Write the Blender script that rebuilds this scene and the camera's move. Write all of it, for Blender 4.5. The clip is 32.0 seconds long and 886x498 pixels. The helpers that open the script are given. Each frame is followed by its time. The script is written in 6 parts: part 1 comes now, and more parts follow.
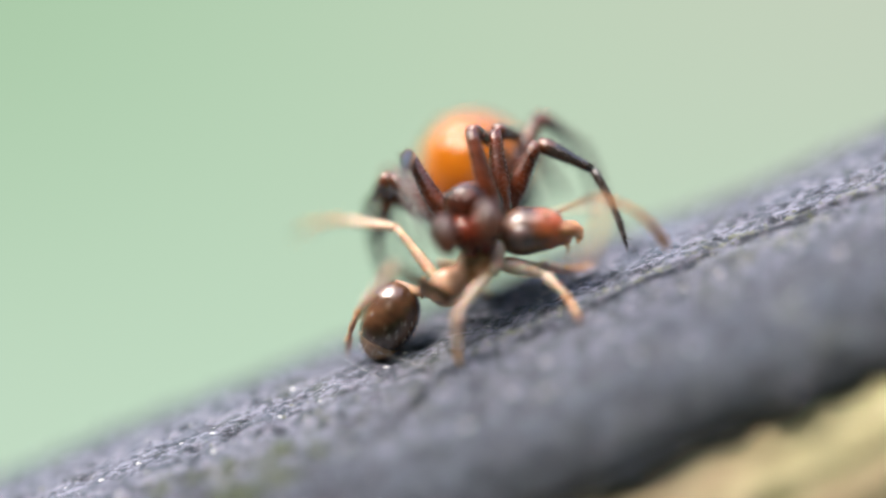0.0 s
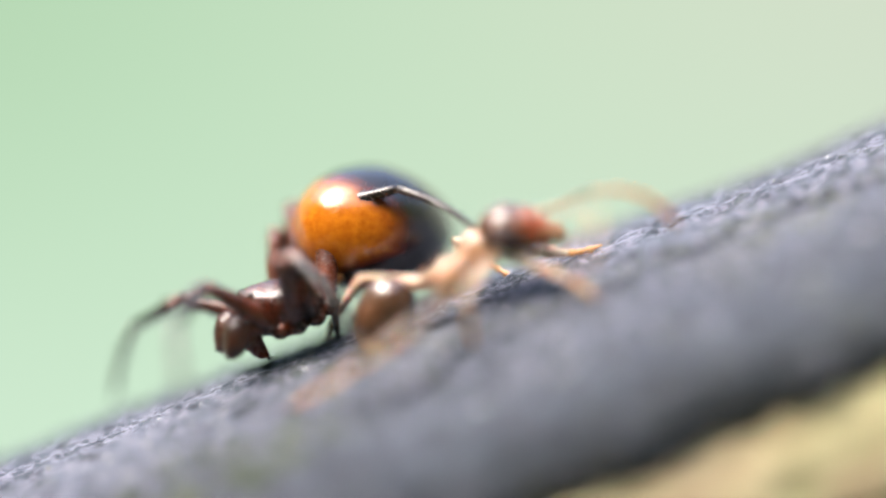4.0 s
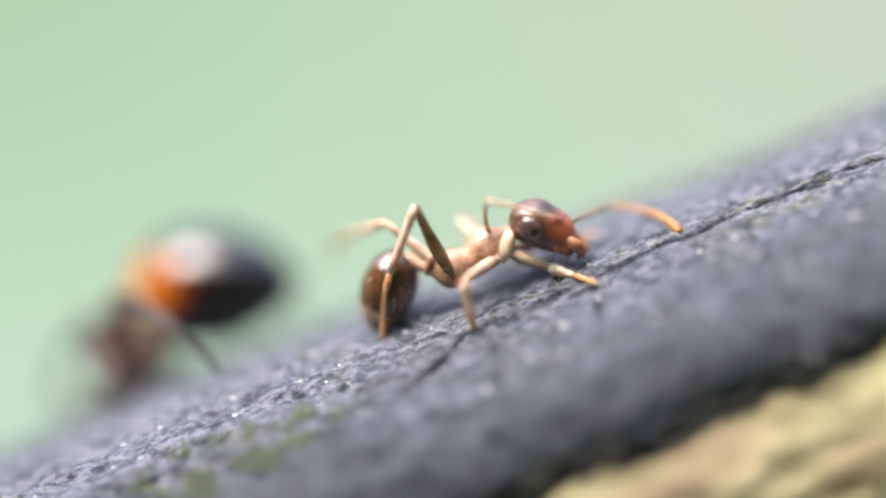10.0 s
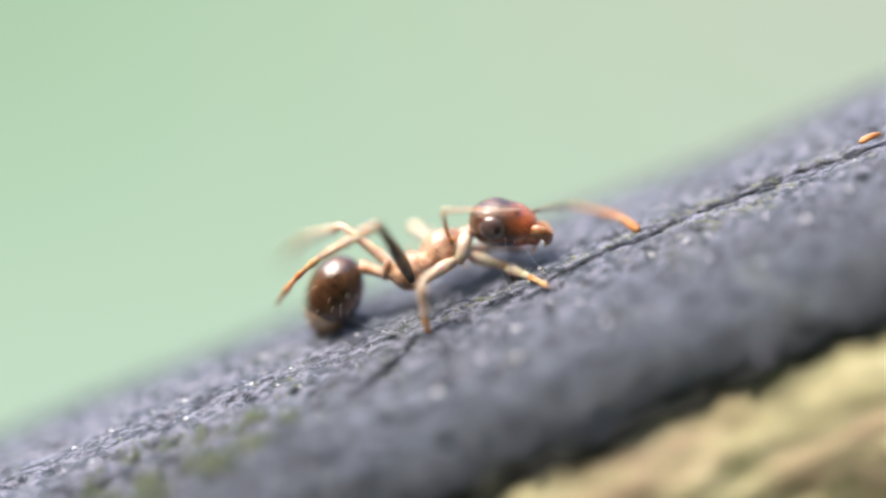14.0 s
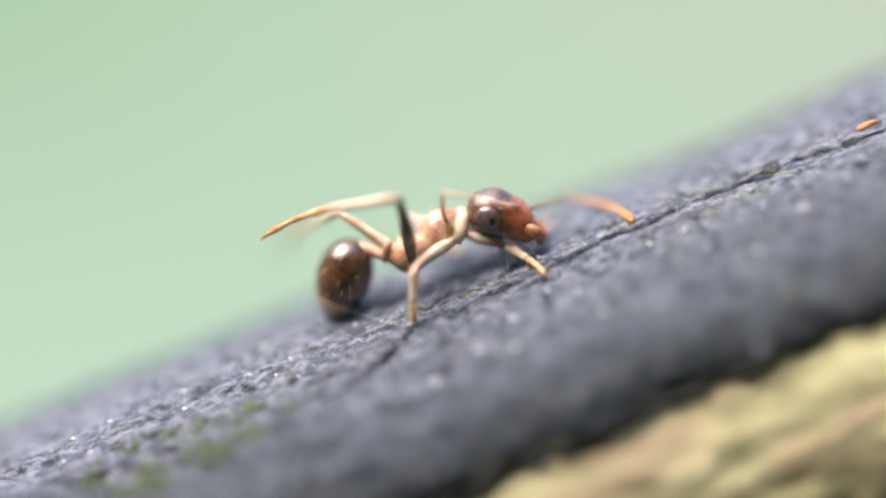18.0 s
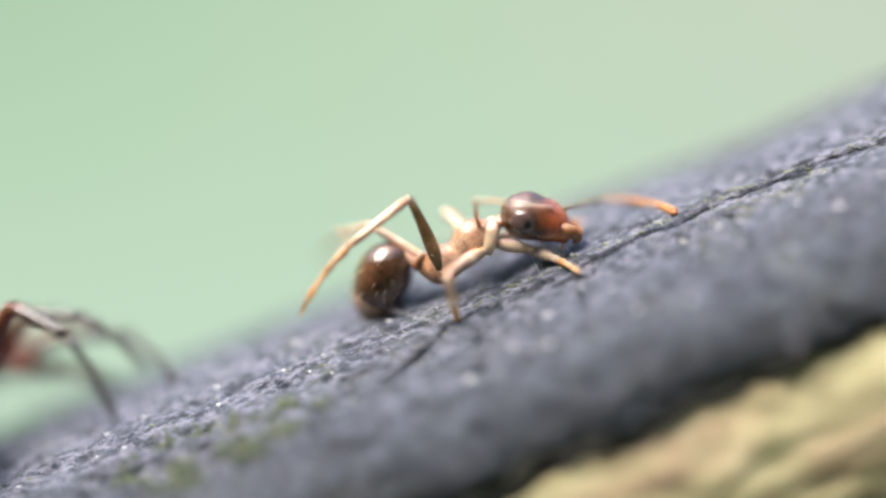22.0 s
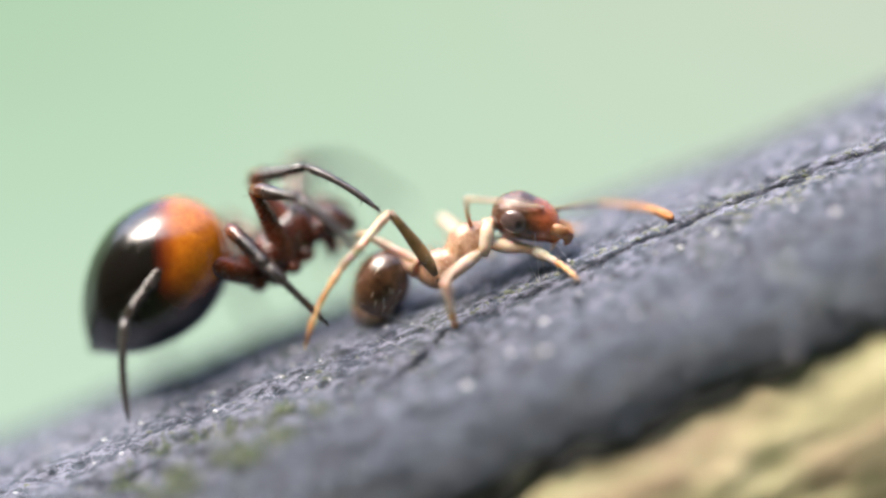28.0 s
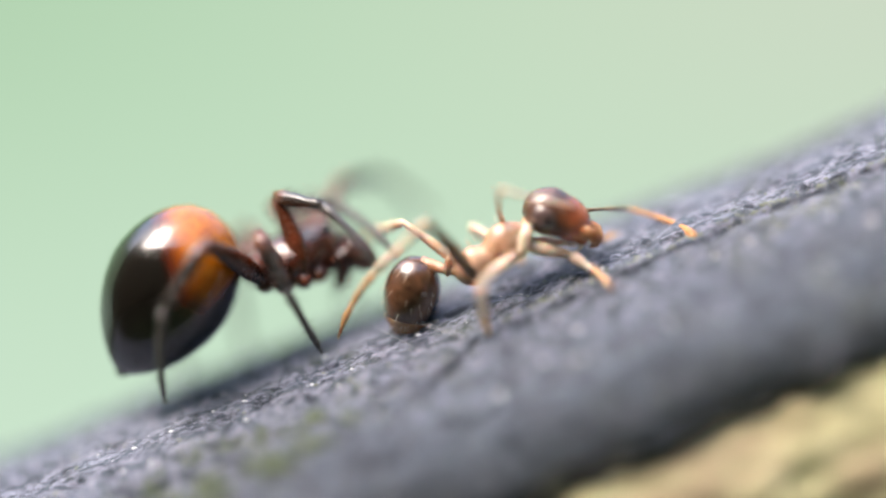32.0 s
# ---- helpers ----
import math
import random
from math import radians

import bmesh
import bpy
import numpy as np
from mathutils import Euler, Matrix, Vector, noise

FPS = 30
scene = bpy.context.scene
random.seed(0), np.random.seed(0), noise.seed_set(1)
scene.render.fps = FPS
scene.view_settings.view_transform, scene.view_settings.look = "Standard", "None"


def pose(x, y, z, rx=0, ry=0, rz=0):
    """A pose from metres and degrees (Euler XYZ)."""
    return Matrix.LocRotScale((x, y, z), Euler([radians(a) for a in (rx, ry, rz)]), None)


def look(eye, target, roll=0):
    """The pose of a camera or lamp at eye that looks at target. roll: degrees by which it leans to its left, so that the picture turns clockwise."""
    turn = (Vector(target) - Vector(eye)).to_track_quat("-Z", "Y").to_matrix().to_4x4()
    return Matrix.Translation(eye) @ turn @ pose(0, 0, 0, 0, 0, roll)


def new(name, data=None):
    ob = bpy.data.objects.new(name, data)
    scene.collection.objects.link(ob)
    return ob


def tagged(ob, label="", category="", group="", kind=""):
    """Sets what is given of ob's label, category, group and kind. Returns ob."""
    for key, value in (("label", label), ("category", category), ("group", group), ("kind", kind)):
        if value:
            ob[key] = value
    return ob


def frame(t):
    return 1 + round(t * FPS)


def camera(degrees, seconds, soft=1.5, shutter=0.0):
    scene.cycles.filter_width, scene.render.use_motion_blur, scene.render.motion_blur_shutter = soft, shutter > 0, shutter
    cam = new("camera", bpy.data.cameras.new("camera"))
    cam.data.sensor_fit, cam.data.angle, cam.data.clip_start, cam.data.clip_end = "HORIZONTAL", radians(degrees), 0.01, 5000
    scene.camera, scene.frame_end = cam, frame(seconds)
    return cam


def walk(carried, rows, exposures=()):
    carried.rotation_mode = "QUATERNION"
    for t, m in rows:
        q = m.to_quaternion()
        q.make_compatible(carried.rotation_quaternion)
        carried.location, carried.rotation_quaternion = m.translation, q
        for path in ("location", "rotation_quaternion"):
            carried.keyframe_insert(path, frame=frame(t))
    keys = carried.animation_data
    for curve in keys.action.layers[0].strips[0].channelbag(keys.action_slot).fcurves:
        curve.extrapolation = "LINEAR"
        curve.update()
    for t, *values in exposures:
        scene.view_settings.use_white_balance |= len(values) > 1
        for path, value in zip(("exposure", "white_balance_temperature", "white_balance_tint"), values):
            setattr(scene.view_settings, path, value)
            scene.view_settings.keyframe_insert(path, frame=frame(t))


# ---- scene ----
# A close view: lengths below are in millimetres and turned into metres by MM.
MM = 0.001
SECONDS = 32.0

# ---- camera ----
cam = camera(19.766, SECONDS, soft=2.3, shutter=0.5)
cam.data.dof.use_dof = True
cam.data.dof.focus_distance = 0.0301
cam.data.dof.aperture_fstop = 13.0
walk(cam, [
    (0.0, pose(-0.000088, -0.029674, 0.000007, 90.611, -0.187, 0.264)),
    (0.5, pose(-0.000250, -0.029607, 0.000037, 90.634, -0.338, -0.238)),
    (1.0, pose(-0.000130, -0.029832, 0.000058, 90.458, -0.304, 0.144)),
    (1.5, pose(0.000055, -0.030019, 0.000048, 90.431, -0.095, 0.494)),
    (2.0, pose(0.000062, -0.030030, 0.000016, 90.463, -0.062, 0.469)),
    (2.5, pose(0.000142, -0.030071, 0.000073, 90.226, -0.072, 0.964)),
    (3.0, pose(-0.000306, -0.029964, -0.000415, 91.009, -0.634, 0.260)),
    (3.5, pose(-0.000333, -0.029619, -0.000481, 91.126, -0.319, 0.149)),
    (4.0, pose(-0.000370, -0.029166, -0.000540, 91.181, -0.709, 0.072)),
    (4.5, pose(-0.000370, -0.029816, -0.000540, 91.040, -0.518, 0.349)),
    (6.5, pose(-0.000375, -0.029626, -0.000602, 91.119, -0.457, 0.300)),
    (7.0, pose(-0.000361, -0.029585, -0.000601, 91.098, -0.403, 0.329)),
    (7.5, pose(-0.000444, -0.029543, -0.000459, 90.777, -0.540, 0.178)),
    (8.0, pose(-0.000323, -0.029577, -0.000566, 91.012, -0.418, 0.404)),
    (8.5, pose(-0.000341, -0.029771, -0.000460, 90.796, -0.425, 0.340)),
    (9.0, pose(-0.000105, -0.029274, -0.000142, 90.278, -0.030, 0.798)),
    (9.5, pose(-0.000105, -0.029924, -0.000142, 90.161, 0.003, 0.757)),
    (10.0, pose(-0.000251, -0.029941, -0.000149, 90.119, 0.038, 0.360)),
    (10.5, pose(-0.000136, -0.029934, -0.000071, 89.904, 0.006, 0.530)),
    (11.0, pose(-0.000160, -0.029935, -0.000162, 90.031, 0.041, 0.452)),
    (11.5, pose(-0.000205, -0.029936, -0.000156, 90.059, 0.034, 0.381)),
    (12.0, pose(-0.000226, -0.029921, -0.000143, 90.011, 0.053, 0.212)),
    (12.5, pose(-0.000208, -0.029940, -0.000114, 90.047, 0.029, 0.023)),
    (13.0, pose(-0.000165, -0.029911, -0.000092, 90.174, -0.009, -0.326)),
    (13.5, pose(-0.000177, -0.029933, -0.000073, 90.099, 0.011, -0.187)),
    (14.0, pose(-0.000183, -0.029942, -0.000072, 90.037, 0.010, -0.599)),
    (14.5, pose(-0.000157, -0.029922, -0.000035, 89.964, -0.058, -0.825)),
    (16.5, pose(0.000058, -0.029953, 0.000004, 89.669, 0.345, -0.522)),
    (17.0, pose(0.000025, -0.029949, -0.000020, 89.625, 0.256, -0.501)),
    (17.5, pose(0.000069, -0.029950, 0.000111, 89.396, 0.188, -0.372)),
    (18.0, pose(-0.000014, -0.029948, -0.000004, 89.671, 0.230, -0.326)),
    (18.5, pose(-0.000032, -0.029952, 0.000037, 89.665, 0.190, -0.347)),
    (19.0, pose(-0.000292, -0.029955, 0.000026, 89.653, 0.103, -0.652)),
    (19.5, pose(-0.000112, -0.029951, 0.000205, 89.303, -0.021, -0.445)),
    (20.0, pose(-0.000079, -0.029916, 0.000178, 89.332, 0.041, -0.227)),
    (20.5, pose(-0.000069, -0.029918, 0.000136, 89.377, 0.018, -0.083)),
    (21.0, pose(-0.000020, -0.029911, 0.000169, 89.214, 0.042, 0.370)),
    (21.5, pose(-0.000095, -0.029933, 0.000198, 89.152, 0.008, 0.257)),
    (22.0, pose(-0.000169, -0.029931, 0.000178, 89.257, 0.070, 0.144)),
    (22.5, pose(-0.000195, -0.029920, 0.000201, 89.242, -0.012, 0.133)),
    (23.0, pose(-0.000114, -0.029934, 0.000192, 89.253, -0.007, 0.338)),
    (23.5, pose(-0.000169, -0.029926, 0.000234, 89.278, -0.110, 0.246)),
    (24.0, pose(-0.000211, -0.029939, 0.000134, 89.520, -0.096, 0.164)),
    (24.5, pose(-0.000109, -0.029934, 0.000162, 89.563, 0.038, 0.423)),
    (25.0, pose(-0.000147, -0.029923, 0.000220, 89.468, -0.055, 0.171)),
    (25.5, pose(-0.000101, -0.029932, 0.000237, 89.473, 0.008, -0.054)),
    (27.5, pose(-0.000178, -0.029943, 0.000150, 89.411, 0.054, -0.169)),
    (28.0, pose(-0.000205, -0.029944, 0.000153, 89.445, 0.056, 0.011)),
    (28.5, pose(-0.000216, -0.029945, 0.000102, 89.710, 0.092, 0.182)),
    (29.0, pose(-0.000189, -0.029933, 0.000219, 89.562, 0.101, 0.337)),
    (29.5, pose(-0.000109, -0.029935, 0.000192, 89.542, 0.073, 0.392)),
    (30.0, pose(-0.000239, -0.029938, 0.000082, 89.734, 0.049, 0.181)),
    (30.5, pose(-0.000145, -0.029937, 0.000157, 89.573, 0.052, 0.554)),
    (31.0, pose(-0.000228, -0.029955, 0.000142, 89.655, 0.062, 0.543)),
    (31.5, pose(-0.000208, -0.029858, 0.000142, 89.636, 0.071, 0.739)),
    (32.0, pose(-0.000314, -0.029694, 0.000175, 89.566, -0.087, 0.542)),
], exposures=[
    (0.0, 1.3), (1.0, 1.35), (2.0, 1.4), (3.0, 1.45), (4.0, 1.53), (4.5, 1.53), (6.5, 1.46), (9.0, 1.44),
    (11.0, 1.4), (13.0, 1.36), (17.0, 1.38), (19.0, 1.37), (22.0, 1.36), (25.0, 1.42), (32.0, 1.43),
])

# ---- light ----
world = bpy.data.worlds.new("sky")
scene.world = world
world.use_nodes = True
wn = world.node_tree.nodes
sky = wn.new("ShaderNodeTexSky")
sky.sky_type = "NISHITA"
sky.sun_disc = False
SUN_UP, SUN_TURN = radians(52), radians(234)
sky.sun_elevation, sky.sun_rotation = SUN_UP, SUN_TURN
sky.air_density, sky.dust_density = 1.0, 6.0
world.node_tree.links.new(sky.outputs["Color"], wn["Background"].inputs["Color"])
wn["Background"].inputs["Strength"].default_value = 0.265

sun = new("sun", bpy.data.lights.new("sun", "SUN"))
sun.data.energy = 1.35
sun.data.angle = radians(38)
sun.data.color = (1.0, 0.98, 0.97)
sun_way = Vector((math.sin(SUN_TURN) * math.cos(SUN_UP), math.cos(SUN_TURN) * math.cos(SUN_UP), math.sin(SUN_UP)))
sun.matrix_world = look(sun_way * 2, (0, 0, 0))


# ---- materials ----
def material(name, rough=0.5, metal=0.0, sss=0.0, coat=0.0):
    m = bpy.data.materials.new(name)
    m.use_nodes = True
    b = m.node_tree.nodes["Principled BSDF"]
    b.inputs["Roughness"].default_value = rough
    b.inputs["Metallic"].default_value = metal
    b.inputs["Coat Weight"].default_value = coat
    b.inputs["Coat Roughness"].default_value = 0.07
    if sss:
        b.inputs["Subsurface Weight"].default_value = sss
        b.inputs["Subsurface Radius"].default_value = (1.0, 0.45, 0.2)
        b.inputs["Subsurface Scale"].default_value = 0.12 * MM
    return m, m.node_tree, b


def node(tree, kind, **inputs):
    n = tree.nodes.new(kind)
    for key, value in inputs.items():
        n.inputs[key.replace("_", " ")].default_value = value
    return n


def ramp(tree, fac, stops):
    r = tree.nodes.new("ShaderNodeValToRGB")
    el = r.color_ramp.elements
    while len(el) < len(stops):
        el.new(0.5)
    for e, (pos, col) in zip(el, stops):
        e.position, e.color = pos, (*col, 1)
    tree.links.new(fac, r.inputs["Fac"])
    return r.outputs["Color"]


def mix(tree, fac, a, b, mode="MIX"):
    n = tree.nodes.new("ShaderNodeMix")
    n.data_type, n.blend_type = "RGBA", mode
    if isinstance(fac, float):
        n.inputs["Factor"].default_value = fac
    else:
        tree.links.new(fac, n.inputs["Factor"])
    for sock, v in ((n.inputs[6], a), (n.inputs[7], b)):
        if isinstance(v, tuple):
            sock.default_value = (*v, 1)
        else:
            tree.links.new(v, sock)
    return n.outputs[2]


def coords(tree, scale=(1, 1, 1), tilt=0.0):
    """The thing's own place, turned by tilt about y, in millimetres times scale."""
    c = tree.nodes.new("ShaderNodeTexCoord")
    r = tree.nodes.new("ShaderNodeVectorRotate")
    r.rotation_type = "Y_AXIS"
    r.inputs["Angle"].default_value = tilt
    v = tree.nodes.new("ShaderNodeVectorMath")
    v.operation = "MULTIPLY"
    v.inputs[1].default_value = [s / MM for s in scale]
    tree.links.new(c.outputs["Object"], r.inputs["Vector"])
    tree.links.new(r.outputs["Vector"], v.inputs[0])
    return v.outputs[0]


def noise_tex(tree, vec, scale, detail=4.0, rough=0.55):
    n = node(tree, "ShaderNodeTexNoise", Scale=scale, Detail=detail, Roughness=rough)
    tree.links.new(vec, n.inputs["Vector"])
    return n.outputs["Fac"]


def bump(tree, b, height, depth, strength=1.0):
    n = node(tree, "ShaderNodeBump", Strength=strength, Distance=depth * MM)
    tree.links.new(height, n.inputs["Height"])
    tree.links.new(n.outputs["Normal"], b.inputs["Normal"])


def cuticle(name, dark, light, scale=3.0, rough=0.25, sss=0.0, coat=0.0, relief=0.006):
    """Insect skin: two tones mottled, with fine pits."""
    m, t, b = material(name, rough, 0, sss, coat)
    v = coords(t)
    big = noise_tex(t, v, scale, 3)
    t.links.new(ramp(t, big, [(0.3, dark), (0.7, light)]), b.inputs["Base Color"])
    fine = noise_tex(t, v, 26.0, 3)
    rr = t.nodes.new("ShaderNodeMapRange")
    rr.inputs["To Min"].default_value, rr.inputs["To Max"].default_value = rough * 0.7, min(1, rough * 1.5)
    t.links.new(fine, rr.inputs["Value"])
    t.links.new(rr.outputs["Result"], b.inputs["Roughness"])
    bump(t, b, fine, relief)
    return m


def bark_material():
    m, t, b = material("bark", 0.5)
    slope = radians(21.4)
    v = coords(t)
    lay = coords(t, (1.0, 2.2, 2.2), slope)
    thread = coords(t, (1.0, 3.5, 3.5), slope)
    lump = noise_tex(t, lay, 1.9, 8, 0.7)
    base = ramp(t, lump, [(0.28, (0.019, 0.026, 0.035)), (0.43, (0.038, 0.052, 0.071)), (0.57, (0.065, 0.087, 0.117)), (0.74, (0.19, 0.222, 0.275))])
    patch = noise_tex(t, v, 0.55, 3)
    base = mix(t, ramp(t, patch, [(0.48, (0, 0, 0)), (0.75, (0.6, 0.6, 0.6))]), base, (0.056, 0.067, 0.096))
    brown = noise_tex(t, thread, 0.9, 5, 0.7)
    base = mix(t, ramp(t, brown, [(0.6, (0, 0, 0)), (0.72, (0.45, 0.45, 0.45))]), base, (0.1, 0.08, 0.078))
    green = noise_tex(t, v, 1.1, 6, 0.75)
    base = mix(t, ramp(t, green, [(0.54, (0, 0, 0)), (0.68, (0.6, 0.6, 0.6))]), base, (0.095, 0.12, 0.08))
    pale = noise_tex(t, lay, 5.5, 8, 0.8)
    # pale flecks, strengthened along the top to paint in its brighter light
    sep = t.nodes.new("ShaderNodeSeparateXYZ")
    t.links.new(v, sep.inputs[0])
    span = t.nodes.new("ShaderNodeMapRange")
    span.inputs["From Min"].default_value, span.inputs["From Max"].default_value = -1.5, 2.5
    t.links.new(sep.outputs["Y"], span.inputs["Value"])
    ridge_light = ramp(t, span.outputs["Result"], [(0.15, (0.35, 0.35, 0.35)), (0.38, (1, 1, 1)), (0.62, (1, 1, 1)), (0.85, (0.4, 0.4, 0.4))])
    fleck_mask = mix(t, 1.0, ramp(t, pale, [(0.45, (0, 0, 0)), (0.59, (0.85, 0.85, 0.85))]), ridge_light, "MULTIPLY")
    base = mix(t, fleck_mask, base, (0.36, 0.37, 0.48))
    grain = noise_tex(t, lay, 8.0, 7, 0.78)
    base = mix(t, ramp(t, grain, [(0.34, (0.85, 0.85, 0.85)), (0.43, (0, 0, 0))]), base, (0.026, 0.028, 0.036))
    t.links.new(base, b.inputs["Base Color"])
    t.links.new(ramp(t, pale, [(0.3, (0.8, 0.8, 0.8)), (0.7, (0.45, 0.45, 0.45))]), b.inputs["Roughness"])
    bump(t, b, noise_tex(t, lay, 7.0, 8, 0.78), 0.08)
    return m


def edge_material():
    # near-black tones paint the shadowed gap below the bark lip
    m, t, b = material("shaded_bark_edge", 0.8)
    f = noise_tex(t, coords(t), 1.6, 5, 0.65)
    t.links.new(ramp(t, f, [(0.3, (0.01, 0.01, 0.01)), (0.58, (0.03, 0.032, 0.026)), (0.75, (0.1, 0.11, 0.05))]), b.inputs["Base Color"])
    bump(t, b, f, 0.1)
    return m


def wood_material():
    m, t, b = material("bare_wood", 0.8)
    slope = radians(21.4)
    lay = coords(t, (0.55, 1.2, 1.2), slope)
    f = noise_tex(t, lay, 1.1, 7, 0.68)
    base = ramp(t, f, [(0.27, (0.12, 0.095, 0.055)), (0.4, (0.29, 0.255, 0.14)), (0.54, (0.45, 0.42, 0.235)), (0.7, (0.6, 0.57, 0.36))])
    g = noise_tex(t, coords(t, (0.35, 1, 1), slope), 0.62, 4)
    base = mix(t, ramp(t, g, [(0.47, (0, 0, 0)), (0.6, (0.85, 0.85, 0.85))]), base, (0.31, 0.205, 0.145))
    h = noise_tex(t, coords(t, (0.8, 1.5, 1.5), slope), 1.3, 4)
    base = mix(t, ramp(t, h, [(0.56, (0, 0, 0)), (0.68, (0.7, 0.7, 0.7))]), base, (0.1, 0.12, 0.035))
    t.links.new(base, b.inputs["Base Color"])
    bump(t, b, f, 0.12)
    return m


def abdomen_material():
    m, t, b = material("abdomen_skin", 0.14, coat=1.0)
    v = coords(t)
    s = t.nodes.new("ShaderNodeSeparateXYZ")
    t.links.new(v, s.inputs[0])
    # along the long axis (tail at +); the black runs forward over the back
    wob = noise_tex(t, v, 1.6, 3)
    add = t.nodes.new("ShaderNodeMath")
    add.operation = "MULTIPLY_ADD"
    add.inputs[1].default_value, add.inputs[2].default_value = 0.3, -0.1
    t.links.new(wob, add.inputs[0])
    back = t.nodes.new("ShaderNodeMath")
    back.operation = "MAXIMUM"
    back.inputs[1].default_value = 0.0
    t.links.new(s.outputs["Z"], back.inputs[0])
    z = t.nodes.new("ShaderNodeMath")
    z.operation = "MULTIPLY_ADD"
    z.inputs[1].default_value = 1.15
    t.links.new(back.outputs[0], z.inputs[0])
    t.links.new(s.outputs["X"], z.inputs[2])
    belly = t.nodes.new("ShaderNodeMapRange")
    for k, q in zip(("From Min", "From Max", "To Min", "To Max"), (-0.4, -0.75, 0.0, 0.9)):
        belly.inputs[k].default_value = q
    t.links.new(s.outputs["Z"], belly.inputs["Value"])
    under = t.nodes.new("ShaderNodeMath")
    under.operation = "ADD"
    t.links.new(belly.outputs["Result"], under.inputs[0])
    t.links.new(z.outputs[0], under.inputs[1])
    total = t.nodes.new("ShaderNodeMath")
    total.operation = "ADD"
    t.links.new(under.outputs[0], total.inputs[0])
    t.links.new(add.outputs[0], total.inputs[1])
    r = t.nodes.new("ShaderNodeMapRange")
    r.inputs["From Min"].default_value, r.inputs["From Max"].default_value = -1.0, 1.0
    t.links.new(total.outputs[0], r.inputs["Value"])
    fine = noise_tex(t, v, 9.0, 4)
    orange = ramp(t, fine, [(0.3, (0.34, 0.085, 0.004)), (0.7, (0.48, 0.15, 0.008))])
    red = mix(t, ramp(t, r.outputs["Result"], [(0.3, (0, 0, 0)), (0.5, (1, 1, 1))]), orange, (0.16, 0.022, 0.004))
    col = mix(t, ramp(t, r.outputs["Result"], [(0.38, (0, 0, 0)), (0.59, (1, 1, 1))]), red, (0.007, 0.005, 0.004))
    b.inputs["Specular IOR Level"].default_value = 0.25
    t.links.new(col, b.inputs["Base Color"])
    bump(t, b, noise_tex(t, v, 22.0, 3), 0.008)
    return m


BARK = bark_material()
WOOD = wood_material()
EDGE = edge_material()
# colour that stands in for the shade down in the bark cracks
CRACK_SHADE = cuticle("crack_shade", (0.006, 0.006, 0.006), (0.03, 0.03, 0.024), 5.0, 0.9)
ABDOMEN = abdomen_material()
CARAPACE = cuticle("carapace_skin", (0.016, 0.006, 0.004), (0.1, 0.019, 0.008), 4.5, 0.2, 0, 0.7, 0.018)
FANG = cuticle("red_brown_skin", (0.07, 0.012, 0.006), (0.17, 0.03, 0.012), 3.0, 0.25, 0.2, 0.2, 0.012)
FEMUR = cuticle("femur_skin", (0.018, 0.007, 0.004), (0.13, 0.028, 0.01), 3.4, 0.24, 0, 0.5, 0.014)
SHANK = cuticle("shank_skin", (0.01, 0.007, 0.006), (0.045, 0.034, 0.03), 6.0, 0.22, 0, 0.6, 0.012)
TOE = cuticle("toe_skin", (0.012, 0.009, 0.007), (0.085, 0.07, 0.064), 9.0, 0.26, 0, 0.6, 0.014)
BULB = cuticle("palp_skin", (0.02, 0.008, 0.005), (0.085, 0.03, 0.016), 5.0, 0.32, 0, 0.15, 0.012)
EYE_BLACK = cuticle("black_eye", (0.006, 0.005, 0.005), (0.02, 0.015, 0.014), 4.0, 0.1)
ANT_BODY = cuticle("ant_thorax_skin", (0.26, 0.125, 0.065), (0.6, 0.37, 0.24), 6.5, 0.2, 0.4, 0.6, 0.02)
ANT_HEAD = cuticle("ant_head_skin", (0.045, 0.02, 0.012), (0.16, 0.065, 0.035), 5.0, 0.16, 0.2, 0.8, 0.02)


def graded(m, low, high, front):
    """Lets a skin change colour along its thing's own x, from low to high in millimetres."""
    t = m.node_tree
    b = t.nodes["Principled BSDF"]
    old = b.inputs["Base Color"].links[0].from_socket
    v = coords(t)
    s = t.nodes.new("ShaderNodeSeparateXYZ")
    t.links.new(v, s.inputs[0])
    wob = t.nodes.new("ShaderNodeMath")
    wob.operation = "MULTIPLY_ADD"
    wob.inputs[1].default_value = 0.25
    t.links.new(noise_tex(t, v, 5.0, 3), wob.inputs[0])
    t.links.new(s.outputs["X"], wob.inputs[2])
    r = t.nodes.new("ShaderNodeMapRange")
    r.inputs["From Min"].default_value, r.inputs["From Max"].default_value = low + 0.125, high + 0.125
    t.links.new(wob.outputs[0], r.inputs["Value"])
    fac = t.nodes.new("ShaderNodeMath")
    fac.operation = "MULTIPLY"
    fac.inputs[1].default_value = 1.0
    t.links.new(r.outputs["Result"], fac.inputs[0])
    t.links.new(mix(t, fac.outputs[0], old, front), b.inputs["Base Color"])


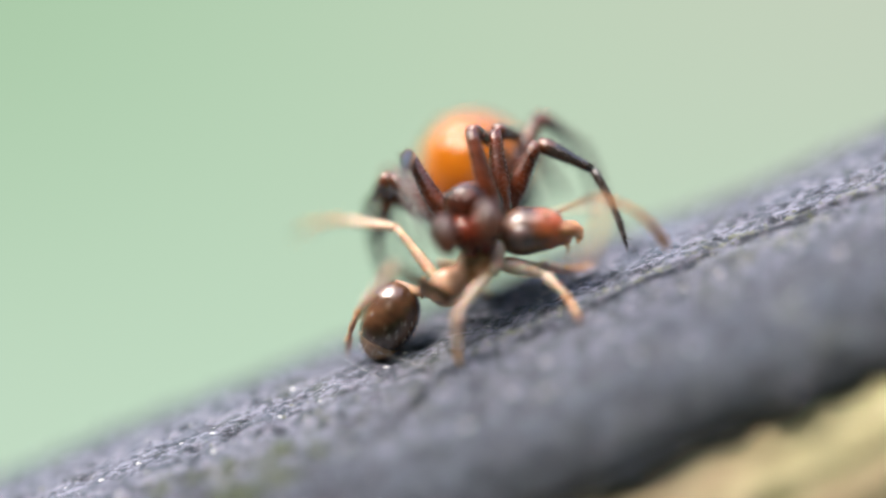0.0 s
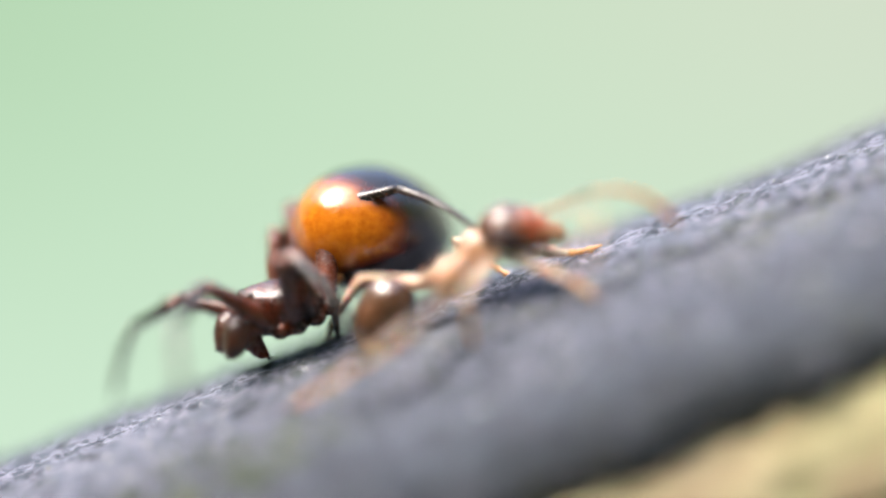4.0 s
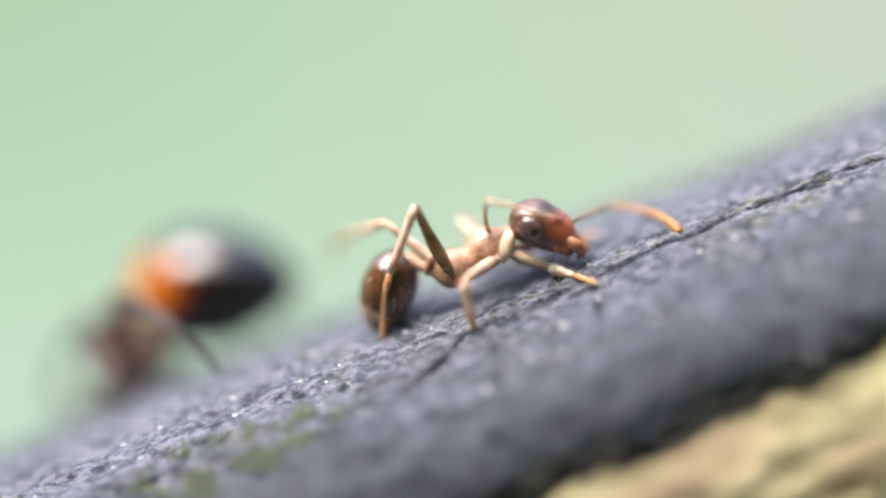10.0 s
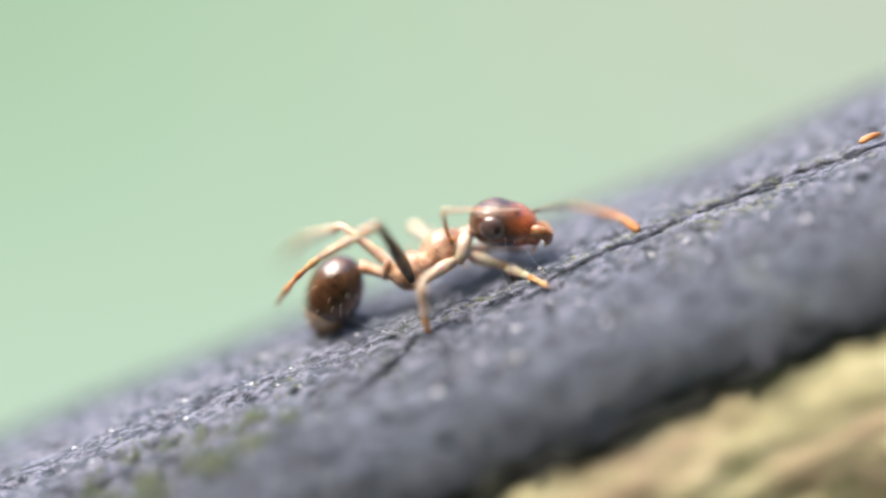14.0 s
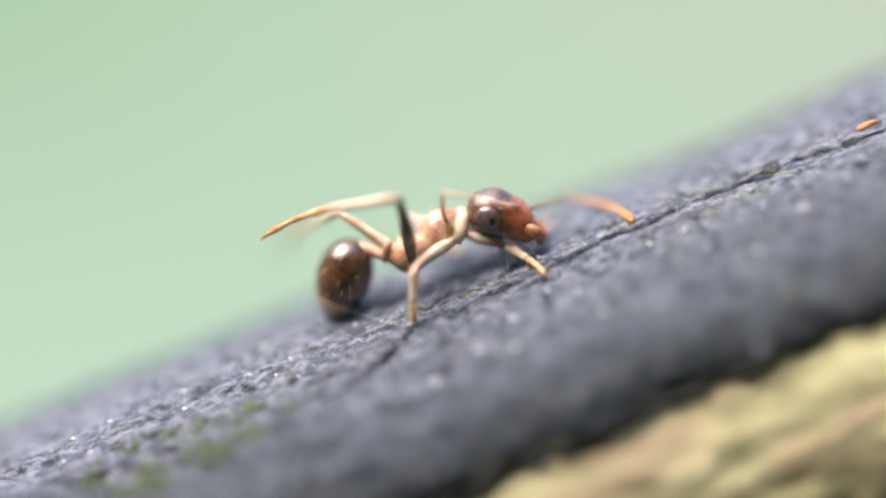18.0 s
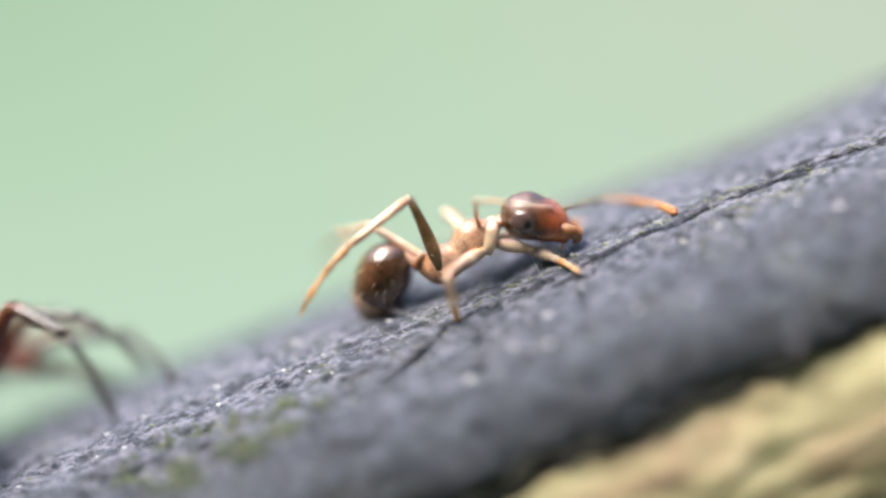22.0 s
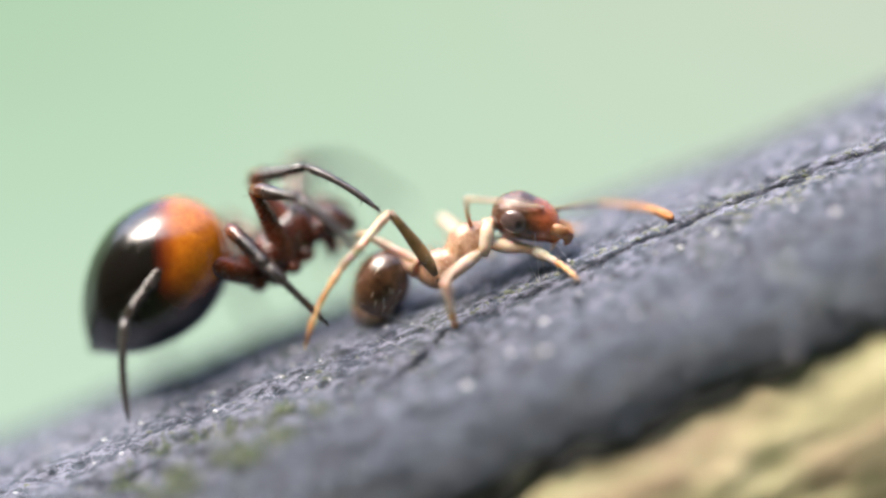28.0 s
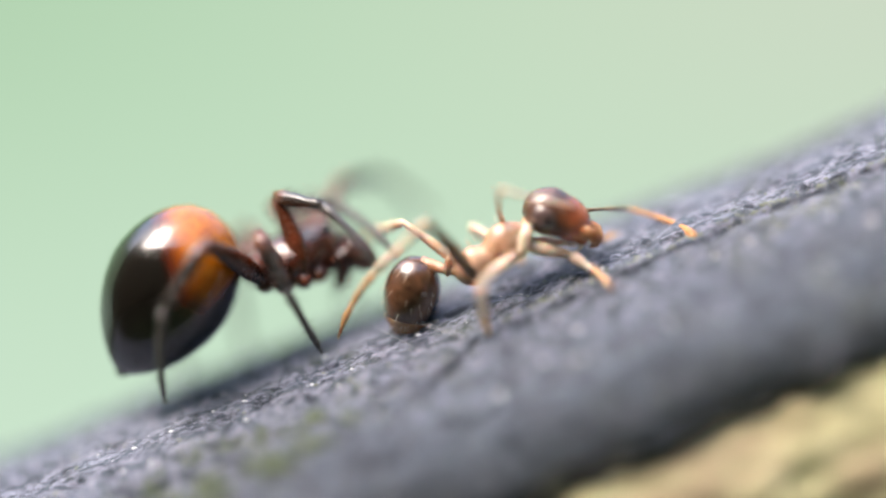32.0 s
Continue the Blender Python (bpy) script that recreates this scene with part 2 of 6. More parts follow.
graded(ANT_HEAD, 0.05, 0.3, (0.42, 0.1, 0.035))
graded(SHANK, 0.22, 0.02, (0.13, 0.036, 0.014))
ANT_FACE = cuticle("ant_face_skin", (0.32, 0.07, 0.022), (0.48, 0.18, 0.07), 5.0, 0.22, 0.3, 0.4)
ANT_GASTER = cuticle("ant_gaster_skin", (0.034, 0.016, 0.009), (0.13, 0.06, 0.031), 4.5, 0.14, 0.2, 0.9)
ANT_TIP = cuticle("ant_gaster_tip_skin", (0.2, 0.1, 0.05), (0.42, 0.25, 0.14), 5.0, 0.18, 0.3, 0.6)
ANT_LEG = cuticle("ant_leg_skin", (0.44, 0.29, 0.195), (0.74, 0.6, 0.47), 5.0, 0.22, 0.5, 0.5, 0.015)
ANT_FEELER = cuticle("ant_feeler_skin", (0.3, 0.11, 0.03), (0.55, 0.27, 0.09), 5.0, 0.28, 0.3)
ANT_SCAPE = cuticle("ant_scape_skin", (0.05, 0.03, 0.02), (0.3, 0.17, 0.08), 4.0, 0.3)
ANT_OLIVE = cuticle("ant_hind_thigh_skin", (0.05, 0.032, 0.014), (0.2, 0.12, 0.05), 4.0, 0.22, 0.2, 0.5)
ANT_EYE = cuticle("ant_eye_skin", (0.07, 0.044, 0.04), (0.15, 0.1, 0.095), 9.0, 0.07, 0, 1.0, 0.003)
LICHEN = cuticle("lichen_crust", (0.12, 0.14, 0.09), (0.36, 0.38, 0.32), 3.0, 0.8)
MOSS = cuticle("moss_green", (0.045, 0.06, 0.03), (0.22, 0.27, 0.17), 14.0, 0.7)
ANT_TOE = cuticle("ant_foot_skin", (0.36, 0.17, 0.06), (0.62, 0.4, 0.2), 6.0, 0.25, 0.4, 0.4, 0.012)
ANT_JAW = cuticle("ant_jaw_skin", (0.22, 0.07, 0.025), (0.48, 0.25, 0.12), 6.0, 0.2, 0.4, 0.5)
ANT_PUPIL = cuticle("ant_eye_middle", (0.02, 0.014, 0.015), (0.06, 0.04, 0.04), 8.0, 0.1, 0, 0.6)
GUM = cuticle("grey_gum", (0.04, 0.04, 0.055), (0.12, 0.12, 0.15), 5.0, 0.2, 0.3, 0.6)
GRIT = cuticle("white_grit", (0.7, 0.72, 0.75), (0.85, 0.86, 0.88), 6.0, 0.15)
SILK, _t, _b = material("silk", 0.3)
_b.inputs["Base Color"].default_value = (0.85, 0.86, 0.88, 1)
_b.inputs["Transmission Weight"].default_value = 0.35


# ---- mesh helpers ----
def mesh_of(name, verts, faces, material_of, smooth=True):
    me = bpy.data.meshes.new(name)
    me.from_pydata([[c * MM for c in v] for v in verts], [], faces)
    me.materials.append(material_of)
    if smooth:
        me.polygons.foreach_set("use_smooth", [True] * len(me.polygons))
    me.update()
    return me


def part(name, shape, material_of, parent, label="", m=None):
    """Links one mesh, given as (verts, faces), under a thing or a part."""
    ob = new(name, mesh_of(name, *shape, material_of))
    ob.parent = parent
    if m is not None:
        ob.matrix_basis = m
    if label:
        tagged(ob, label)
    return ob


def join(*shapes):
    verts, faces = [], []
    for v, f in shapes:
        k = len(verts)
        verts += list(v)
        faces += [[i + k for i in q] for q in f]
    return verts, faces


def tube(points, radii, seg=10, flat=1.0, ends=True):
    """A tapered rod along points, with a radius at each; flat squeezes it sideways."""
    pts = [Vector(p) for p in points]
    verts, faces = [], []
    side = None
    for i, p in enumerate(pts):
        way = (pts[min(i + 1, len(pts) - 1)] - pts[max(i - 1, 0)]).normalized()
        if side is None:
            side = way.orthogonal().normalized()
            if abs(way.z) < 0.9:
                side = way.cross(Vector((0, 0, 1))).normalized()
        side = (side - way * side.dot(way)).normalized()
        up = side.cross(way)
        for k in range(seg):
            a = 2 * math.pi * k / seg
            verts.append(tuple(p + (side * math.cos(a) * flat + up * math.sin(a)) * radii[i]))
    for i in range(len(pts) - 1):
        for k in range(seg):
            a, b = i * seg + k, i * seg + (k + 1) % seg
            faces.append([a, b, b + seg, a + seg])
    if ends:
        faces.append(list(range(seg))[::-1])
        faces.append([len(verts) - seg + k for k in range(seg)])
    return verts, faces


def smooth_values(stops, n):
    """n samples of a smooth curve through rows of numbers, the first being where along it."""
    s = np.array(stops, float)
    x = np.linspace(s[0, 0], s[-1, 0], n)
    slope = np.gradient(s[:, 1:], s[:, 0], axis=0)
    i = np.clip(np.searchsorted(s[:, 0], x) - 1, 0, len(s) - 2)
    h = (s[i + 1, 0] - s[i, 0])[:, None]
    u = ((x - s[i, 0])[:, None]) / h
    y = (2 * u**3 - 3 * u**2 + 1) * s[i, 1:] + (u**3 - 2 * u**2 + u) * h * slope[i] + (3 * u**2 - 2 * u**3) * s[i + 1, 1:] + (u**3 - u**2) * h * slope[i + 1]
    return x, y


def hull(stops, n=26, seg=28, wobble=0.0, seed=0):
    """A rounded body along x: stops of (x, half width, half height, height of its middle)."""
    x, y = smooth_values(stops, n)
    verts, faces = [], []
    for i in range(n):
        w, h, c = max(y[i, 0], 1e-3), max(y[i, 1], 1e-3), y[i, 2]
        for k in range(seg):
            a = 2 * math.pi * k / seg
            q = 1 + wobble * noise.noise((x[i] * 3 + seed, math.cos(a) * 2, math.sin(a) * 2))
            verts.append((x[i], w * q * math.cos(a), c + h * q * math.sin(a)))
    for i in range(n - 1):
        for k in range(seg):
            a, b = i * seg + k, i * seg + (k + 1) % seg
            faces.append([a, b, b + seg, a + seg])
    faces.append(list(range(seg))[::-1])
    faces.append([len(verts) - seg + k for k in range(seg)])
    return verts, faces


def egg_stops(front, back, width, height, power=2.0, tip=0.5):
    """Stops of an egg from x = -front to x = back, its tail more pointed."""
    rows = []
    for k in range(11):
        x = -front + front * (1 - math.cos(math.pi / 2 * k / 10))
        r = math.sqrt(max(0, 1 - (x / front) ** 2))
        rows.append((x, width * r, height * r, 0))
    for k in range(1, 13):
        x = back * math.sin(math.pi / 2 * k / 12)
        r = max(0, 1 - (x / back) ** power) ** tip
        rows.append((x, width * r, height * r, 0))
    return rows


def ball(r, centre=(0, 0, 0), squash=(1, 1, 1), n=9, seg=12):
    verts, faces = [], []
    for i in range(n + 1):
        a = math.pi * i / n
        for k in range(seg):
            b = 2 * math.pi * k / seg
            verts.append((centre[0] + squash[0] * r * math.cos(a), centre[1] + squash[1] * r * math.sin(a) * math.cos(b), centre[2] + squash[2] * r * math.sin(a) * math.sin(b)))
    for i in range(n):
        for k in range(seg):
            a, b = i * seg + k, i * seg + (k + 1) % seg
            faces.append([a, b, b + seg, a + seg])
    return verts, faces


def turned(shape, m):
    v, f = shape
    return [tuple(m @ Vector(p)) for p in v], f


def bristles(points, radii, count, length, thick, rng, lean=0.6):
    """Short stiff hairs standing off a rod."""
    out = []
    pts = [Vector(p) for p in points]
    for _ in range(count):
        i = rng.randrange(len(pts) - 1)
        u = rng.random()
        p = pts[i].lerp(pts[i + 1], u)
        way = (pts[i + 1] - pts[i]).normalized()
        off = Vector((rng.gauss(0, 1), rng.gauss(0, 1), rng.gauss(0, 1)))
        off = (off - way * off.dot(way)).normalized()
        r = radii[i] * (1 - u) + radii[i + 1] * u
        q = p + off * r * 0.9
        out.append(tube([q, q + (off + way * lean).normalized() * length * rng.uniform(0.6, 1.3)], [thick, thick * 0.3], 3))
    return join(*out)


# ---- the branch ----
TILT = radians(21.4)
ALONG = np.array([math.cos(TILT), 0, math.sin(TILT)])
OVER = np.array([-math.sin(TILT), 0, math.cos(TILT)])
NEAR = np.array([0.0, -1.0, 0.0])
RADIUS = 3.5
MIDDLE = np.array([0, 2.1, -0.23 - RADIUS / math.cos(TILT)])


def lattice(x, y, seed):
    """Smooth random values over a plane, about -1 to 1."""
    table = np.random.RandomState(seed).uniform(-1, 1, (256, 256))
    xi, yi = np.floor(x).astype(int), np.floor(y).astype(int)
    u, v = x - xi, y - yi
    u, v = u * u * (3 - 2 * u), v * v * (3 - 2 * v)
    a, b = table[xi % 256, yi % 256], table[(xi + 1) % 256, yi % 256]
    c, d = table[xi % 256, (yi + 1) % 256], table[(xi + 1) % 256, (yi + 1) % 256]
    return (a * (1 - u) + b * u) * (1 - v) + (c * (1 - u) + d * u) * v


def grid_faces(rows, cols):
    a = np.arange(rows * cols).reshape(rows, cols)
    return np.stack([a[:-1, :-1], a[:-1, 1:], a[1:, 1:], a[1:, :-1]], -1).reshape(-1, 4).tolist()


def round_branch(u, angle, radius):
    way = OVER * np.cos(angle)[..., None] + NEAR * np.sin(angle)[..., None]
    return MIDDLE + ALONG * u[..., None] + way * radius[..., None]


def lip_angle(u):
    """Where the bark breaks off on the side of the camera, in radians from the top."""
    return np.radians(71.3 - 0.5 * np.clip(u - 2.5, 0, 5) + 1.4 * lattice(u * 0.55, u * 0 + 3.3, 5) + 1.5 * lattice(u * 1.7, u * 0, 6) + 0.7 * lattice(u * 5, u * 0, 7))


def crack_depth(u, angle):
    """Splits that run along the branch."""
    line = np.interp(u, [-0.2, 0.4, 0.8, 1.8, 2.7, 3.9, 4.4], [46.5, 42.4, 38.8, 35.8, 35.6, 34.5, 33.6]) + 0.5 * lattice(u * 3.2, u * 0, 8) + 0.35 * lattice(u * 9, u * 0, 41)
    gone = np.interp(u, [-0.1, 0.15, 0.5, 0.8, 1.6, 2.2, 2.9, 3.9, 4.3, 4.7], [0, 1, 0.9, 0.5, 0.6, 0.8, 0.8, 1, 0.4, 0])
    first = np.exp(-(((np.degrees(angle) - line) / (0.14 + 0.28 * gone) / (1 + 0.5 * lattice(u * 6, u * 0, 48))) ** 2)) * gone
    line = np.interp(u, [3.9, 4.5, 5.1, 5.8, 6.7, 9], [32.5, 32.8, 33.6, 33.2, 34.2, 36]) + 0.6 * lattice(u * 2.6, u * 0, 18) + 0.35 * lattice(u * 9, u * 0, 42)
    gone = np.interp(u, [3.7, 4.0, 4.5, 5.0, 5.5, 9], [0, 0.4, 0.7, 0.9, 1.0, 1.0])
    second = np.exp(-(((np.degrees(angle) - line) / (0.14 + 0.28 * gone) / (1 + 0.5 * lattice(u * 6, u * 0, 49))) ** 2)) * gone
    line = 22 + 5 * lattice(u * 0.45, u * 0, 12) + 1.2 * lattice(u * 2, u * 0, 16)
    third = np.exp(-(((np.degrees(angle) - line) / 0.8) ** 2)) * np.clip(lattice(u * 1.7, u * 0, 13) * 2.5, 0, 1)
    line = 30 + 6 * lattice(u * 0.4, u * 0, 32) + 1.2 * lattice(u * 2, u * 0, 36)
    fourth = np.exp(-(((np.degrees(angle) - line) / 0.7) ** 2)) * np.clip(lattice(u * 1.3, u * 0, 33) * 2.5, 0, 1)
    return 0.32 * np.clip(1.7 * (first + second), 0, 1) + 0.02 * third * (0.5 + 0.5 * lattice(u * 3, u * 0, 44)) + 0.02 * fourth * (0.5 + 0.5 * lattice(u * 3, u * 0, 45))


PITS = ((-3.22, 44.3, 0.09), (-3.49, 42.9, 0.06), (-4.74, 23.2, 0.1), (-4.34, 24.3, 0.07), (-3.71, 34.5, 0.06), (-4.18, 34.4, 0.08), (-2.77, 45.4, 0.06), (-0.9, 18.6, 0.05), (-1.74, 31.0, 0.05), (-2.2, 40.0, 0.06), (-1.2, 36.0, 0.05), (-2.9, 38.0, 0.07))


def relief(u, angle):
    s = angle * RADIUS
    r = 0.05 * lattice(u * 0.4, s * 0.7, 1) + 0.022 * lattice(u * 0.9, s * 2.6, 2) + 0.018 * lattice(u * 3.5, s * 6, 3) + 0.014 * lattice(u * 8, s * 13, 4) + 0.01 * lattice(u * 16, s * 22, 14)
    flake = np.clip(lattice(u * 2.2, s * 4.4, 9) - 0.3, 0, 1) * 0.07
    pit = np.clip(lattice(u * 4.5, s * 8, 10) - 0.5, 0, 1) * 0.22
    low = np.radians(26) - 0.2 * (u - 1.2) * 0.02
    for pu, pd, pr in PITS:
        pit = pit + 0.12 * np.exp(-(((u - pu) / (1.7 * pr)) ** 2) - (((s - radians(pd) * RADIUS) / pr) ** 2))
    hollow = 0.04 * np.exp(-(((angle - low) / np.radians(5)) ** 2)) * np.exp(-(((u - 1.4) / 2.0) ** 4))
    return r + flake - pit - hollow - crack_depth(u, angle)


def build_branch():
    us = np.concatenate([np.linspace(-60, -6.0, 50), np.arange(-5.8, 8.5, 0.033), np.linspace(8.7, 60, 50)])
    vs = np.concatenate([np.linspace(-150, -62, 22), np.linspace(-60, 10, 110), np.linspace(10.3, 50, 170), np.linspace(50.4, 68, 46)])
    u, v = np.meshgrid(us, vs, indexing="ij")
    lip = lip_angle(us)[:, None]
    k = np.clip((v - 20) / 48.0, 0, 1)
    angle = np.radians(v) + k * (lip - np.radians(68))
    radius = RADIUS + relief(u, angle) - 0.38 * np.clip((v - 55) / 13, 0, 1) ** 2
    bark = round_branch(u, angle, radius)
    rear = round_branch(us, np.full(len(us), radians(-151)), np.full(len(us), RADIUS - 0.6))
    allv = np.concatenate([rear[:, None], bark], 1)
    n, c = allv.shape[:2]
    root = new("branch")
    tagged(root, "weathered grey branch with cracked bark, sloping up", "branch", kind="structure")
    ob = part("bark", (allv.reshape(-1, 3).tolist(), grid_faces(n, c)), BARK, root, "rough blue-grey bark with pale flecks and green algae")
    # faces inside the splits are painted near-black for the shade in them
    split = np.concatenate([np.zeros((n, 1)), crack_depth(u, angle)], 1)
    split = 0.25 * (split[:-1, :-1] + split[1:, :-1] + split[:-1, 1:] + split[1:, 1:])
    ob.data.materials.append(CRACK_SHADE)
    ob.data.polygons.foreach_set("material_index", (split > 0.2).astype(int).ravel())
    # the broken edge turns in towards the wood, blackened for the shade under it
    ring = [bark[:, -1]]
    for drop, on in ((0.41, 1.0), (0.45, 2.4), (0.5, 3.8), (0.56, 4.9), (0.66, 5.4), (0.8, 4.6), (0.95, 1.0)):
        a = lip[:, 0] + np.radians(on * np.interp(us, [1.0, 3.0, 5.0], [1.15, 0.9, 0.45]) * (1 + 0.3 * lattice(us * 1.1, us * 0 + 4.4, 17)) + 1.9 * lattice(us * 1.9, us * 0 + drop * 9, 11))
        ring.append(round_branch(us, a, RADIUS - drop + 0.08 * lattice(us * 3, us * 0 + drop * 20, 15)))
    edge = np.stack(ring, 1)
    part("bark_edge", (edge.reshape(-1, 3).tolist(), grid_faces(*edge.shape[:2])), EDGE, root, "underside of the bark, painted black for the shade below the lip")
    us2 = np.concatenate([np.linspace(-60, -6.2, 40), np.arange(-6, 8.6, 0.07), np.linspace(8.8, 60, 40)])
    an = np.radians(np.linspace(0, 360, 241))
    u2, a2 = np.meshgrid(us2, an, indexing="ij")
    s2 = np.abs(a2 - math.pi) * 3
    rad = 2.97 + 0.05 * lattice(u2 * 0.4, s2 * 0.9, 21) + 0.04 * lattice(u2 * 1.6, s2 * 4, 22) + 0.03 * lattice(u2 * 3, s2 * 9, 23)
    core = round_branch(u2, a2, rad)
    part("heartwood", (core.reshape(-1, 3).tolist(), grid_faces(*core.shape[:2])), WOOD, root, "bare yellow-brown wood below the broken bark")
    return root


def on_bark(u, degrees, lift=0.0):
    u, a = np.array(float(u)), np.array(radians(degrees))
    return Vector(round_branch(u, a, RADIUS + relief(u, a) + lift))


build_branch()


def grains(name, spots, material_of, label, category, rng, low, high):
    shapes = []
    for u, d in spots:
        r = low + (high - low) * rng.random() ** 2.5
        shapes.append(ball(r, on_bark(u, d), (rng.uniform(0.8, 1.8), rng.uniform(0.7, 1.2), rng.uniform(0.5, 1.1)), 4, 6))
    tagged(new(name, mesh_of(name, *join(*shapes), material_of)), label, category, kind="stuff")


def build_growth():
    rng = random.Random(4)
    spots = [(rng.uniform(-5, 8), rng.gauss(40, 9)) for _ in range(160)] + [(rng.gauss(4.9, 0.6), rng.gauss(37.5, 1.5)) for _ in range(160)] + [(rng.gauss(-1.6, 1.2), rng.gauss(41, 4)) for _ in range(160)]
    for _ in range(260):
        u = rng.uniform(0.9, 6.5)
        spots.append((u, np.interp(u, [0.8, 1.8, 2.7, 3.9, 4.5, 6.5], [38.5, 35.6, 35.4, 34.3, 33.0, 34.0]) - rng.uniform(0.8, 3.0)))
    grains("lichen", spots, LICHEN, "pale grey-green lichen grains on the bark", "lichen", rng, 0.008, 0.03)
    tufts = []
    for _ in range(26):
        u = rng.gauss(-2.1, 0.85)
        d = 46.5 + 0.6 * (-1.3 - u) + rng.gauss(0, 3.0)
        size = rng.uniform(0.04, 0.1)
        for _ in range(16):
            p = on_bark(u + rng.gauss(0, size), d + rng.gauss(0, size * 12), -0.005)
            top = p + Vector((rng.gauss(0, 0.025), rng.gauss(-0.02, 0.02), rng.uniform(0.03, 0.1)))
            tufts.append(tube([p, p.lerp(top, 0.5) + Vector((rng.gauss(0, 0.01), 0, 0)), top], [0.016, 0.02, 0.006], 5))
    for _ in range(12):
        p = on_bark(rng.gauss(2.3, 0.5), rng.gauss(55, 3))
        tufts.append(tube([p, p + Vector((rng.gauss(0, 0.02), -0.02, 0.05))], [0.02, 0.008], 5))
    tagged(new("moss", mesh_of("moss", *join(*tufts), MOSS)), "tiny dull green moss tufts along the bark", "moss", kind="stuff")
    spots = [(2.82, 45.0), (3.25, 47.9), (3.8, 39.9), (4.25, 40.7), (6.22, 44.2), (-2.0, 34.6), (0.24, 29.7), (-0.91, 24.3), (4.9, 52), (1.9, 52), (5.6, 47), (0.5, 27), (3.82, 40.0), (4.27, 40.6), (4.23, 40.8), (-2.9, 30), (2.0, 45), (3.6, 55), (1.5, 49), (2.5, 41.5), (3.0, 52), (4.4, 47), (5.2, 42.5), (0.9, 52), (5.9, 50)]
    grains("mineral_grains", spots, GRIT, "large pale mineral grains scattered on the bark front", "grit", rng, 0.022, 0.04)
    spots = [(rng.uniform(-5, 8), rng.gauss(30, 9)) for _ in range(50)] + [(rng.uniform(-4.5, -0.5), rng.gauss(33, 5)) for _ in range(26)]
    grains("mineral_grains", spots, GRIT, "bright white mineral grains stuck on the bark", "grit", rng, 0.006, 0.03)


build_growth()


def build_chip():
    """A splinter caught in the split."""
    at = on_bark(6.75, 33.8, 0.16)
    v, f = hull([(-0.16, 0.0, 0.0, 0), (-0.12, 0.04, 0.03, 0), (0.0, 0.055, 0.035, 0.01), (0.1, 0.04, 0.03, 0), (0.15, 0.0, 0.0, 0)], 10, 10, 0.5, 6)
    m = Matrix.Translation(at) @ Matrix.Rotation(-TILT, 4, "Y")
    ob = new("wood_chip", mesh_of("wood_chip", *turned((v, f), m), ANT_FEELER))
    tagged(ob, "small orange-brown wood chip caught in the bark crack", "wood chip")


build_chip()


def build_bead():
    at = on_bark(4.5, 71.0, -0.2)
    ob = new("bead", mesh_of("bead", *ball(0.09, at, (1, 0.9, 1), 10, 16), GUM))
    tagged(ob, "small translucent grey bead on the broken bark edge", "bead")


build_bead()

